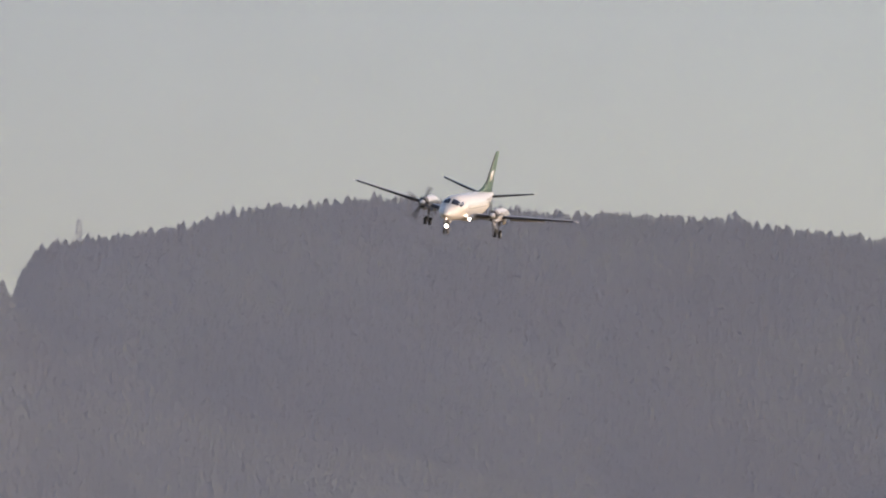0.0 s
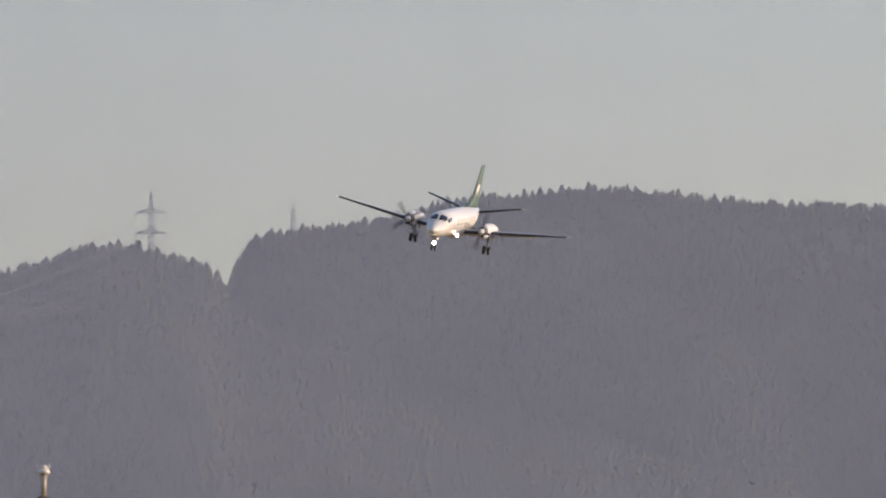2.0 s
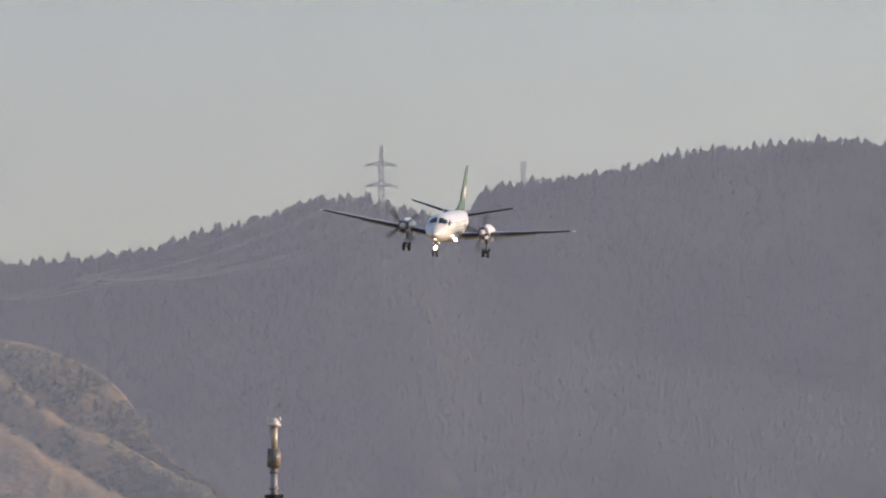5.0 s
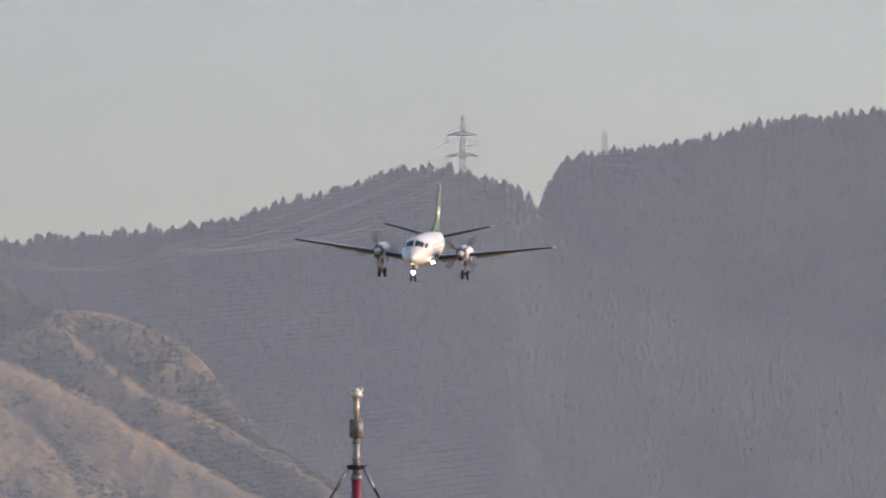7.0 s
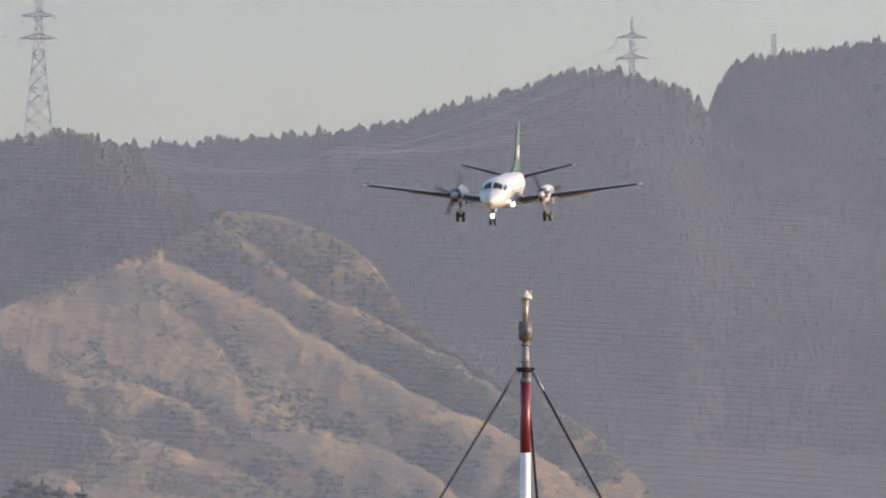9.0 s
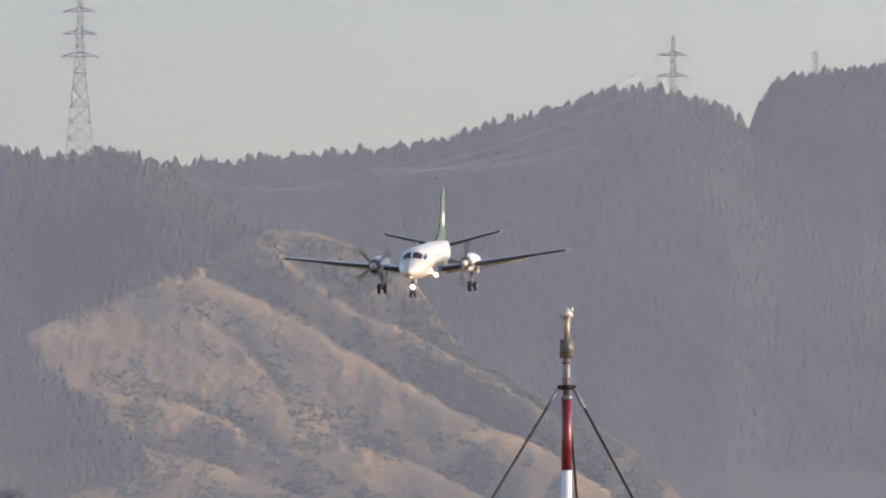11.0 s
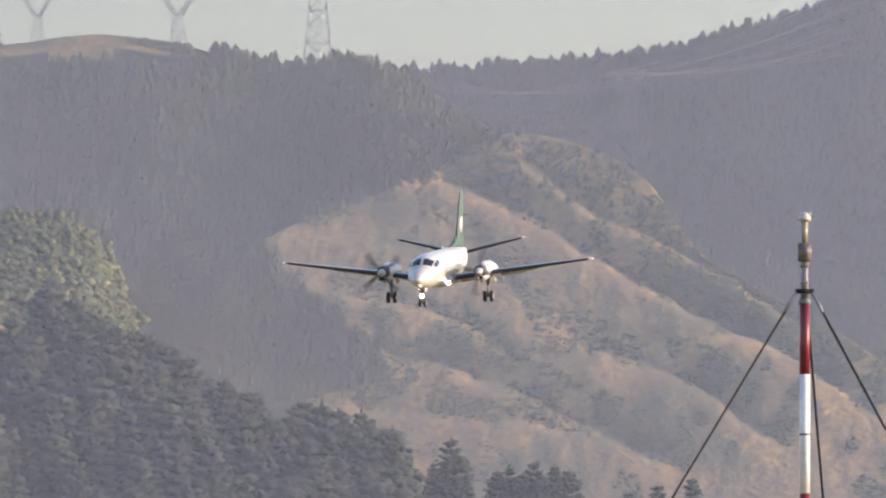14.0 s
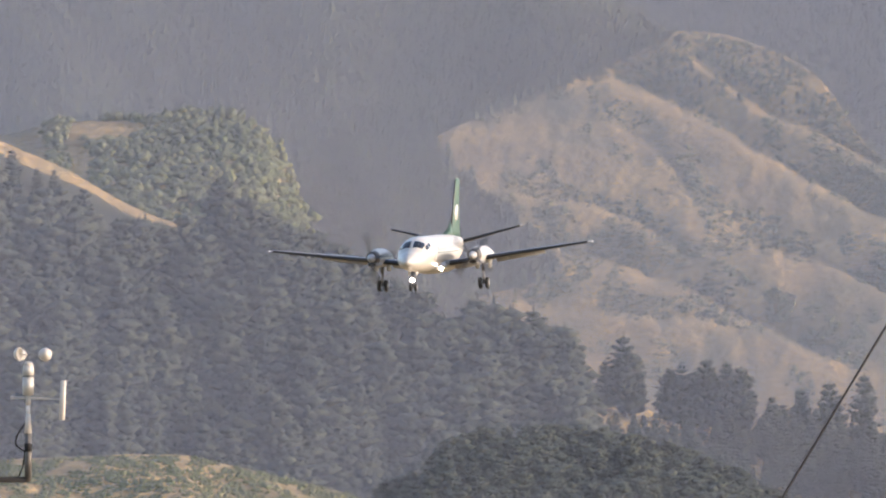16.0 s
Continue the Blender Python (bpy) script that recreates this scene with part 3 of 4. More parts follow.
def tall_pylon(u, v_foot, d, scale, arms, foot, waist, top, label):
    """A lattice tower with three pairs of arms. Heights and half widths are given in survey units."""
    k = d / PX
    base = survey(u, v_foot, d)
    ob = tagged(new("pylon"), label, "pylon", "power line pylons")
    ob.matrix_basis = pose(*base, 0, 0, -math.degrees((u - 784) / PX))
    z = [(v_foot - a) * k for a, _ in arms]
    r = 0.185 * scale
    bm = bmesh.new()
    truss(bm, (0, 0, -6), (0, 0, z[-1]), foot * k * 1.05, waist * k, 8, r)
    part("leg_frame", bm, LATTICE, ob)
    bm = bmesh.new()
    truss(bm, (0, 0, z[-1]), (0, 0, z[0]), waist * k, waist * k * 0.7, 5, r)
    truss(bm, (0, 0, z[0]), (0, 0, (v_foot - top) * k), waist * k * 0.7, waist * k * 0.25, 3, r)
    part("mast_frame", bm, LATTICE, ob)
    for (a, half), h in zip(arms, z):
        arm(ob, h, half * k, waist * k * 0.7, r, 14 * k)
    return ob


def delta_pylon(u, v_foot, d, k, label):
    """A lattice tower whose body opens into a wide V under one long beam."""
    ob = tagged(new("pylon"), label, "pylon", "power line pylons")
    ob.matrix_basis = pose(*survey(u, v_foot, d), 0, 0, -math.degrees((u - 784) / PX))
    q = d / PX * k
    r = 0.13 * k
    bm = bmesh.new()
    truss(bm, (0, 0, -5), (0, 0, 58 * q), 22 * q, 7 * q, 6, r)
    part("leg_frame", bm, LATTICE, ob)
    for s in (-1, 1):
        bm = bmesh.new()
        truss(bm, (s * 4 * q, 0, 58 * q), (s * 32 * q, 0, 102 * q), 5 * q, 3 * q, 5, r)
        part("fork", bm, LATTICE, ob)
    bm = bmesh.new()
    for z, half in ((102 * q, 49 * q), (110 * q, 38 * q)):
        for y in (-2 * q, 2 * q):
            tube(bm, (-half, y, z), (half, y, z), r, sides=4)
    for j in range(-7, 8):
        tube(bm, (j * 6 * q, 0, 102 * q), ((j + 0.5) * 5.3 * q, 0, 110 * q), r * 0.7, sides=4)
    part("beam", bm, LATTICE, ob)
    for s in (-46, 0, 46):
        bm = bmesh.new()
        tube(bm, (s * q, 0, 102 * q), (s * q, 0, 91 * q), r, sides=6)
        part("insulator", bm, LATTICE, ob)
    return ob


tall_pylon(1192, 205, 4515, 1.1, ((98, 27), (135, 28), (172, 25)), 13, 5, 62, "grey steel lattice pylon on the wooded ridge")
tall_pylon(140, 300, 3950, 1.0, ((20, 29), (60, 30), (100, 33)), 29, 7, -22, "tall grey steel lattice pylon on the hill crest")
delta_pylon(-108, 256, 3966, 1.0, "grey steel pylon with a wide V-shaped head")
delta_pylon(-357, 247, 3966, 0.8, "grey steel pylon standing on the grassy crest")
delta_pylon(692, 375, 4440, 0.75, "faint grey pylon before the wooded ridge")
tower = tagged(new("lattice_mast"), "small grey lattice mast behind the wooded hilltop", "mast")
tower.matrix_basis = pose(*survey(1444, 150, 4775))
bm = bmesh.new()
truss(bm, (0, 0, -4), (0, 0, 58 * 4775 / PX), 1.0, 0.75, 7, 0.17)
part("frame", bm, LATTICE, tower)
bm = bmesh.new()
tube(bm, (-0.9, 0, 11.9), (0.9, 0, 11.9), 0.15)
part("head", bm, LATTICE, tower)


def wire(a, b, sag):
    a, b = survey(*a), survey(*b)
    pts = [a.lerp(b, k / 24) - Vector((0, 0, sag * 4 * (k / 24) * (1 - k / 24))) for k in range(25)]
    bm = bmesh.new()
    for p, q in zip(pts, pts[1:]):
        tube(bm, p, q, 0.09, sides=4)
    me = bpy.data.meshes.new("power_line")
    bm.to_mesh(me)
    bm.free()
    me.materials.append(WIRE)
    tagged(new("power_line", me), "thin pale power line sagging between pylons", "wire", "power lines")


for du, v in ((-27, 110), (27, 110), (-28, 147), (28, 147), (-25, 184), (25, 184)):
    wire((1192 + du, v, 4400), (692 + du * 1.3, 300 + (v - 110) * 0.15, 4400), 3.0 + v * 0.012)
for du in (-36, 0, 36):
    wire((692 + du, 302, 4395), (300 + du, 300, 4380), 7.0)
    wire((692 + du, 302, 4395), (1060 + du, 262, 4430), 2.0)


# ---- aircraft ----
PLANE = (
    (0, 70.15, 1167.49, 88.14, -11.41, 6.37, -106.08), (0.5, 64.17, 1156.35, 86.92, -10.70, 6.41, -105.87), (0.9, 59.21, 1147.57, 85.60, -10.41, 6.42, -105.58),
    (1, 58.03, 1145.38, 85.29, -10.38, 6.42, -105.48), (1.5, 52.64, 1134.48, 83.93, -10.54, 6.36, -104.87), (2, 47.28, 1123.74, 82.45, -10.75, 6.25, -104.00),
    (2.5, 42.75, 1113.09, 81.02, -10.52, 6.11, -102.94), (3, 38.28, 1102.52, 79.45, -9.70, 5.98, -101.79), (3.5, 34.54, 1091.97, 77.92, -8.54, 5.90, -100.72),
    (4, 30.98, 1081.44, 76.56, -7.32, 5.85, -99.89), (4.5, 27.78, 1070.89, 75.08, -6.25, 5.82, -99.25), (5, 24.88, 1060.31, 73.48, -5.31, 5.83, -98.77),
    (5.5, 22.25, 1049.66, 71.78, -4.47, 5.85, -98.40), (6, 19.87, 1038.94, 69.97, -3.72, 5.88, -98.11), (6.3, 18.55, 1032.46, 68.83, -3.30, 5.91, -97.96),
    (6.5, 17.70, 1028.12, 68.06, -3.03, 5.92, -97.86), (7, 15.40, 1017.19, 66.31, -2.39, 5.97, -97.63), (7.5, 13.43, 1006.17, 64.79, -2.00, 6.04, -97.47),
    (8, 11.38, 995.08, 63.32, -1.53, 6.11, -97.39), (8.2, 10.73, 990.64, 62.76, -1.29, 6.14, -97.39), (8.5, 9.69, 983.97, 61.92, -0.87, 6.19, -97.42),
    (9, 7.82, 972.85, 60.47, -0.12, 6.25, -97.55), (9.5, 5.78, 961.76, 58.96, 0.59, 6.29, -97.74), (10, 3.54, 950.74, 57.38, 1.13, 6.31, -97.96),
    (10.3, 2.11, 944.16, 56.38, 1.30, 6.30, -98.10), (10.5, 1.11, 939.80, 55.70, 1.34, 6.29, -98.18), (11, -1.24, 928.97, 54.00, 1.22, 6.24, -98.40),
    (11.5, -3.62, 918.24, 52.24, 1.24, 6.11, -98.61), (12, -6.14, 907.62, 50.53, 1.29, 5.97, -98.77), (12.5, -8.54, 897.09, 48.89, 1.20, 5.86, -98.87),
    (13, -11.28, 886.63, 46.91, 0.78, 5.79, -98.84), (13.5, -13.84, 876.25, 45.21, 0.45, 5.71, -98.75), (14, -16.53, 866.00, 43.37, 0.38, 5.57, -98.67),
    (14.5, -19.07, 855.86, 41.74, 0.53, 5.28, -98.61), (15, -21.94, 845.86, 39.64, 0.64, 4.75, -98.60), (15.5, -24.50, 835.99, 37.71, 0.93, 4.06, -98.66),
    (16, -27.44, 826.23, 35.69, 1.35, 3.31, -98.76),
)


def fuselage_section(x):
    """Top, bottom and half width of the hull, x metres behind the nose."""
    top = np.interp(x, (0, 0.25, 0.5, 1.0, 1.6, 2.1, 2.6, 3.2, 4.0, 12.5, 15, 17.5, 19.3, 19.73), (-0.42, -0.16, -0.03, 0.14, 0.31, 0.66, 0.93, 1.09, 1.155, 1.155, 1.10, 0.98, 0.86, 0.74))
    low = np.interp(x, (0, 0.25, 0.8, 1.5, 2.5, 3.6, 11.5, 13, 15, 17.5, 19.3, 19.73), (-0.50, -0.74, -0.92, -1.03, -1.12, -1.155, -1.155, -1.05, -0.66, 0.0, 0.48, 0.64))
    half = np.interp(x, (0, 0.25, 0.8, 1.5, 2.2, 3.0, 3.8, 12.5, 15, 17.5, 19.3, 19.73), (0.05, 0.34, 0.60, 0.83, 1.0, 1.1, 1.155, 1.155, 0.95, 0.55, 0.2, 0.05))
    return float(top), float(low), float(half)


def skin(x, deg, out=0.0):
    """A point on the hull, in the aircraft's space: deg 0 is the left side, 90 the top."""
    top, low, half = fuselage_section(x)
    a = radians(deg)
    return Vector((9 - x, (half + out) * math.cos(a), (top + low) / 2 + ((top - low) / 2 + out) * math.sin(a)))


def hull_patch(x0, x1, d0, d1, out, nx=5, nd=6, skew=0.0):
    """A thin curved plate on the hull."""
    bm = bmesh.new()
    lay = []
    for o in (out, out - 0.03):
        lay.append([[bm.verts.new(skin(x0 + (x1 - x0) * i / nx + skew * j / nd, d0 + (d1 - d0) * j / nd, o)) for j in range(nd + 1)] for i in range(nx + 1)])
    for g in lay:
        for i in range(nx):
            for j in range(nd):
                bm.faces.new((g[i][j], g[i + 1][j], g[i + 1][j + 1], g[i][j + 1]))
    a, b = lay
    for i in range(nx):
        for j in (0, nd):
            bm.faces.new((a[i][j], a[i + 1][j], b[i + 1][j], b[i][j]))
    for j in range(nd):
        for i in (0, nx):
            bm.faces.new((a[i][j], a[i][j + 1], b[i][j + 1], b[i][j]))
    return bm


FOIL = ((0, 0), (0.02, 0.025), (0.08, 0.05), (0.2, 0.07), (0.38, 0.075), (0.6, 0.058), (0.8, 0.03), (1, 0.003), (0.8, -0.018), (0.6, -0.034), (0.38, -0.045), (0.2, -0.042), (0.08, -0.032), (0.02, -0.018))


def blade_ring(le, chord, thick, y, z, up=False, start=0.0, end=1.0):
    pts = []
    for fx, fz in FOIL:
        fx = min(max(fx, start), end)
        h = fz * chord * thick
        pts.append((le - fx * chord, h, z) if up else (le - fx * chord, y, z + h))
    return pts


def wing(parent, side):
    """One wing: spar box skin, rubber boot on its leading edge, flaps let down, aileron and tip light."""
    def station(t):
        y = 1.0 + 9.72 * t
        return side * y, 1.45 - 0.75 * t, 2.75 - 1.65 * t, -0.75 + 1.2 * t

    ts = (0, 0.15, 0.3, 0.5, 0.7, 0.9, 0.97, 1.0)
    rings = []
    for t in ts:
        y, le, ch, z = station(t)
        e = 1 if t < 0.96 else (0.85 if t < 0.99 else 0.5)
        rings.append(blade_ring(le - (1 - e) * 0.4, ch * e, 1.25 * e, y, z))
    w = part("wing", loft(rings), GREY, parent, "grey wing with black leading edge")
    bm = bmesh.new()
    prev = None
    for k in range(19):
        t = 0.04 + 0.93 * k / 18
        y, le, ch, z = station(t)
        row = [bm.verts.new((le + 0.02 - fx * ch, y, z + fz * ch * 1.32)) for fx, fz in ((0.10, 0.055), (0.02, 0.03), (-0.006, 0), (0.02, -0.024), (0.10, -0.038))]
        if prev:
            for q in range(4):
                bm.faces.new((prev[q], prev[q + 1], row[q + 1], row[q]))
        prev = row
    part("leading_edge_boot", bm, BOOT, w, "black rubber de-icing boot")
    for t0, t1, tilt, name in ((0.03, 0.19, 24, "flap"), (0.32, 0.66, 24, "flap"), (0.67, 0.95, 3, "aileron")):
        rr = []
        for t in (t0, (t0 + t1) / 2, t1):
            y, le, ch, z = station(t)
            c, s = math.cos(radians(tilt)), math.sin(radians(tilt))
            x0, z0 = le - ch * 0.80, z - 0.02 * ch - (0.05 if tilt > 10 else -0.01)
            L = ch * 0.30 if tilt > 10 else ch * 0.215
            rr.append([(x0 - f * L * c + h * s, y, z0 - f * L * s + h * c) for f, h in ((0, 0.03), (0.15, 0.06), (0.5, 0.045), (1, 0.0), (0.5, -0.03), (0.15, -0.04))])
        part(name, loft(rr), GREY, w)
    for t in (0.4, 0.6, 0.75):
        y, le, ch, z = station(t)
        bm = loft([[(le - ch * 0.55 - f * ch * 0.62, y + 0.05 * h * math.cos(q), z - 0.12 - 0.12 * f + 0.09 * h * math.sin(q)) for q in (0, 1.05, 2.1, 3.14, 4.2, 5.2)] for f, h in ((0, 0.1), (0.2, 0.9), (0.6, 1), (1, 0.1))])
        part("flap_track", bm, GREY, w)
    y, le, ch, z = station(1.0)
    bm = bmesh.new()
    bmesh.ops.create_icosphere(bm, subdivisions=2, radius=0.035, matrix=Matrix.Translation((le - 0.3, y + side * 0.02, z)) @ Matrix.Diagonal((2.2, 1, 1, 1)))
    part("tip_light", bm, NAVLIGHT, w, "small bright light at the wing tip")
    return w


def oval(x, y, z, ry, rz, n=16, flat=0.0):
    return [(x, y + ry * math.cos(2 * math.pi * k / n), z + rz * max(math.sin(2 * math.pi * k / n), -1 + flat)) for k in range(n)]


def nacelle(parent, side):
    y = side * 3.36
    prof = ((3.35, -0.18, 0.38, 0.40), (3.1, -0.18, 0.42, 0.48), (2.4, -0.18, 0.45, 0.55), (1.2, -0.18, 0.47, 0.60), (-0.6, -0.22, 0.46, 0.60), (-1.8, -0.28, 0.44, 0.47), (-2.8, -0.32, 0.27, 0.28), (-3.3, -0.33, 0.10, 0.12))
    ob = part("engine_nacelle", loft([oval(x, y, z, a, b, 20) for x, z, a, b in prof]), WHITE, parent, "white engine nacelle over the wing")
    bm = loft([oval(3.42, y, -0.60, 0.30, 0.15, 14), oval(3.0, y, -0.60, 0.40, 0.24, 14), oval(1.8, y, -0.62, 0.40, 0.26, 14), oval(0.6, y, -0.58, 0.2, 0.12, 14)])
    part("intake_scoop", bm, GREY, ob, "grey chin scoop")
    # the scoop is solid: a black disc paints the shade inside its mouth
    bm = loft([oval(3.45, y, -0.60, 0.26, 0.11, 14), oval(3.38, y, -0.60, 0.26, 0.11, 14)])
    part("intake_dark_disc", bm, BOOT, ob, "black disc imitating the shaded inside of the intake")
    bm = loft([oval(3.42, y, -0.18, 0.36, 0.36, 20), oval(3.38, y, -0.18, 0.395, 0.41, 20), oval(3.0, y, -0.18, 0.435, 0.495, 20), oval(2.75, y, -0.18, 0.447, 0.53, 20)])
    part("cowl_lip", bm, DARKPIPE, ob, "dark grey cowl ring")
    bm = bmesh.new()
    tube(bm, (-0.9, y + side * 0.40, -0.35), (-1.6, y + side * 0.56, -0.40), 0.17, 0.16, 12)
    part("exhaust_pipe", bm, STEEL, ob)
    # propeller: a hub that turns about the line of flight
    hub = new("propeller")
    hub.parent = parent
    hub.location = (3.62, y, -0.18)
    tagged(hub, "dark four-bladed propeller spinning")
    bm = loft([oval(x, 0, 0, r, r, 16) for x, r in ((-0.22, 0.27), (0.0, 0.27), (0.25, 0.22), (0.42, 0.13), (0.52, 0.02))])
    part("spinner", bm, GREY, hub, "dark grey spinner cone")
    for k in range(4):
        rr = []
        for r, c, tw in ((0.2, 0.16, 62), (0.5, 0.30, 50), (0.9, 0.36, 38), (1.3, 0.35, 30), (1.58, 0.30, 25), (1.67, 0.12, 24)):
            a = radians(tw)
            ring = []
            for fx, fz in FOIL[::2]:
                p, q = (fx - 0.35) * c, fz * c * 1.3
                v = Vector((p * math.sin(a) + q * math.cos(a), p * math.cos(a) - q * math.sin(a), r))
                ring.append(Matrix.Rotation(k * math.pi / 2, 3, "X") @ v)
            rr.append(ring)
        part("blade", loft(rr), BLADE, hub)
    return hub


def wheel(parent, name, x, y, z, r, w):
    bm = loft([[(x + rr * math.cos(2 * math.pi * k / 20), y + h, z + rr * math.sin(2 * math.pi * k / 20)) for k in range(20)] for h, rr in ((-w / 2, r * 0.72), (-w * 0.42, r * 0.93), (-w * 0.2, r), (w * 0.2, r), (w * 0.42, r * 0.93), (w / 2, r * 0.72))])
    t = part(name, bm, RUBBER, parent, "black rubber tyre")
    bm = bmesh.new()
    tube(bm, (x, y - w * 0.53, z), (x, y + w * 0.53, z), r * 0.42, sides=14)
    part("rim", bm, GREY, parent, "pale metal wheel rim")
    return t


def aircraft():
    ob = tagged(new("airliner"), "white twin-propeller airliner with green fin, wheels down", "aeroplane")
    xs = (0, 0.06, 0.15, 0.25, 0.4, 0.6, 0.8, 1.0, 1.3, 1.6, 1.85, 2.1, 2.35, 2.6, 2.9, 3.2, 3.6, 4.0, 6, 8, 10, 11.5, 12.5, 13.2, 14, 15, 16, 17, 17.8, 18.6, 19.3, 19.73)
    hull = part("fuselage", loft([[skin(x, 360 * k / 36) for k in range(36)] for x in xs]), WHITE, ob, "glossy white fuselage")
    for m in (1, -1):
        def deg(d, m=m):
            return d if m > 0 else 180 - d
        for x0, x1, a, b, k in ((2.02, 2.72, 44, 85, -0.20), (2.36, 2.98, 25, 41, -0.04), (3.06, 3.42, 26, 42, 0.0)):
            part("cockpit_window", hull_patch(x0, x1, deg(a), deg(b), 0.012, 5, 6, k), DARKGLASS, hull, "dark cockpit window")
        for k in range(11):
            part("cabin_window", hull_patch(5.3 + k * 0.76, 5.52 + k * 0.76, deg(10), deg(25), 0.006, 2, 3), PALEGLASS, hull)
        part("wiper", hull_patch(2.0, 2.45, deg(66), deg(67.5), 0.03, 4, 1), BOOT, hull)
    part("cabin_door", hull_patch(3.95, 4.75, -22, 42, 0.006, 3, 8), WHITE, hull, "white cabin door")
    part("green_band", hull_patch(4.9, 13.2, 2, 4.5, 0.004, 8, 1), GREEN, hull, "thin green stripe")
    part("radome_ring", hull_patch(0.78, 0.80, 0, 359.9, 0.004, 1, 36), GREY, hull)
    # belly fairing with the landing lights in its shoulders
    bm = loft([oval(x, 0, z, a, b, 20) for x, z, a, b in ((3.0, -0.85, 0.3, 0.2), (2.2, -0.85, 1.0, 0.42), (1.2, -0.86, 1.30, 0.50), (-1.4, -0.86, 1.32, 0.50), (-2.8, -0.82, 0.9, 0.40), (-3.9, -0.75, 0.2, 0.2))])
    part("belly_fairing", bm, WHITE, hull)
    for m in (1, -1):
        bm = bmesh.new()
        tube(bm, (2.0, m * 0.98, -0.98), (2.26, m * 1.0, -1.0), 0.17, 0.15, 14)
        part("light_housing", bm, STEEL, hull, "round landing light housing")
        bm = bmesh.new()
        bmesh.ops.create_icosphere(bm, subdivisions=2, radius=0.13, matrix=Matrix.Translation((2.25, m * 1.0, -1.0)) @ Matrix.Diagonal((0.4, 1, 1, 1)))
        part("landing_light", bm, LAMP, hull, "lit landing light")
        wing(ob, m)
    for k, (x, h) in enumerate(((4.1, 0.42), (-1.5, 0.30))):
        bm = loft([[(9 - (9 - x) - f * 0.3 * c, q * 0.02, 1.13 + z) for f, q in ((0, 0), (0.4, 1), (1, 0), (0.4, -1))] for z, c in ((0, 1), (h, 0.5))])
        part("antenna", bm, WHITE, hull, "white blade antenna")
    # fin, rudder and dorsal fillet
    rings = [blade_ring(le, ch, th, 0, z, True) for z, le, ch, th in ((0.75, -6.2, 4.1, 0.55), (1.3, -6.9, 3.3, 0.7), (2.5, -7.65, 2.55, 0.75), (3.8, -8.5, 1.95, 0.75), (4.65, -9.05, 1.55, 0.7), (4.78, -9.25, 1.2, 0.4))]
    fin = part("fin", loft(rings), GREEN, ob, "dark green tail fin with a white emblem")
    bm = loft([[(x, w * q, z) for q, z in ((-1, 0.85), (0, h), (1, 0.85))] for x, w, h in ((-3.2, 0.02, 1.12), (-4.6, 0.06, 1.28), (-5.8, 0.10, 1.55), (-6.9, 0.13, 2.1), (-7.4, 0.1, 1.5))])
    part("dorsal_fillet", bm, GREEN, fin)
    for m in (1, -1):
        bm = bmesh.new()
        vs = []
        for k in range(24):
            a = 2 * math.pi * k / 24
            vs.append((-8.5 - 0.55 * math.cos(a) - 0.18 * math.sin(a), 2.48 + 0.58 * math.sin(a)))
        top_, low_ = [bm.verts.new((x, m * 0.152, z)) for x, z in vs], [bm.verts.new((x, m * 0.05, z)) for x, z in vs]
        bm.faces.new(top_)
        for k in range(24):
            bm.faces.new((top_[k], top_[(k + 1) % 24], low_[(k + 1) % 24], low_[k]))
        part("emblem", bm, WHITE, fin, "white leaf-shaped emblem")
    bm = loft([[(x, q * w, z) for x, q in ((a, 0), (a - 0.03, 1), (a - 0.25, 1.3), (a - 0.25, -1.3), (a - 0.03, -1))] for z, a, w in ((1.6, -7.05, 0.05), (4.6, -8.98, 0.035))])
    part("fin_boot", bm, BOOT, fin, "black rubber leading edge")
    bm = bmesh.new()
    tube(bm, (-9.5, 0, 4.76), (-9.5, 0, 4.95), 0.05, 0.03)
    part("fin_cap", bm, WHITE, fin)
    for m in (1, -1):
        rings = [blade_ring(-8.0 - 0.62 * t, 2.1 - 1.05 * t, 1.0, m * (0.35 + 4.05 * t), 0.55 + 0.98 * t) for t in (0, 0.5, 0.97, 1)]
        tp = part("tailplane", loft(rings), GREY, ob, "grey tailplane with black leading edge")
        bm = bmesh.new()
        prev = None
        for k in range(9):
            t = 0.06 + 0.92 * k / 8
            ch = 2.1 - 1.05 * t
            row = [bm.verts.new((-8.0 - 0.62 * t + 0.02 - fx * ch, m * (0.35 + 4.05 * t), 0.55 + 0.98 * t + fz * ch * 1.1)) for fx, fz in ((0.12, 0.065), (0.02, 0.03), (-0.01, 0), (0.02, -0.024), (0.12, -0.042))]
            if prev:
                for q in range(4):
                    bm.faces.new((prev[q], prev[q + 1], row[q + 1], row[q]))
            prev = row
        part("leading_edge_boot", bm, BOOT, tp, "black rubber de-icing boot")
        bm = bmesh.new()
        tube(bm, (-8.9, m * 4.42, 1.54), (-9.5, m * 4.42, 1.54), 0.05, 0.03)
        part("tip_fairing", bm, WHITE, tp)
    # landing gear
    for m in (1, -1):
        y = m * 3.36
        bm = bmesh.new()
        tube(bm, (0.1, y, -0.4), (-0.05, y, -1.3), 0.11, sides=10)
        tube(bm, (-0.05, y, -1.3), (-0.1, y, -2.05), 0.07, sides=10)
        tube(bm, (-0.1, y - 0.3, -2.05), (-0.1, y + 0.3, -2.05), 0.06, sides=10)
        tube(bm, (-0.9, y, -0.5), (-0.08, y, -1.35), 0.05)
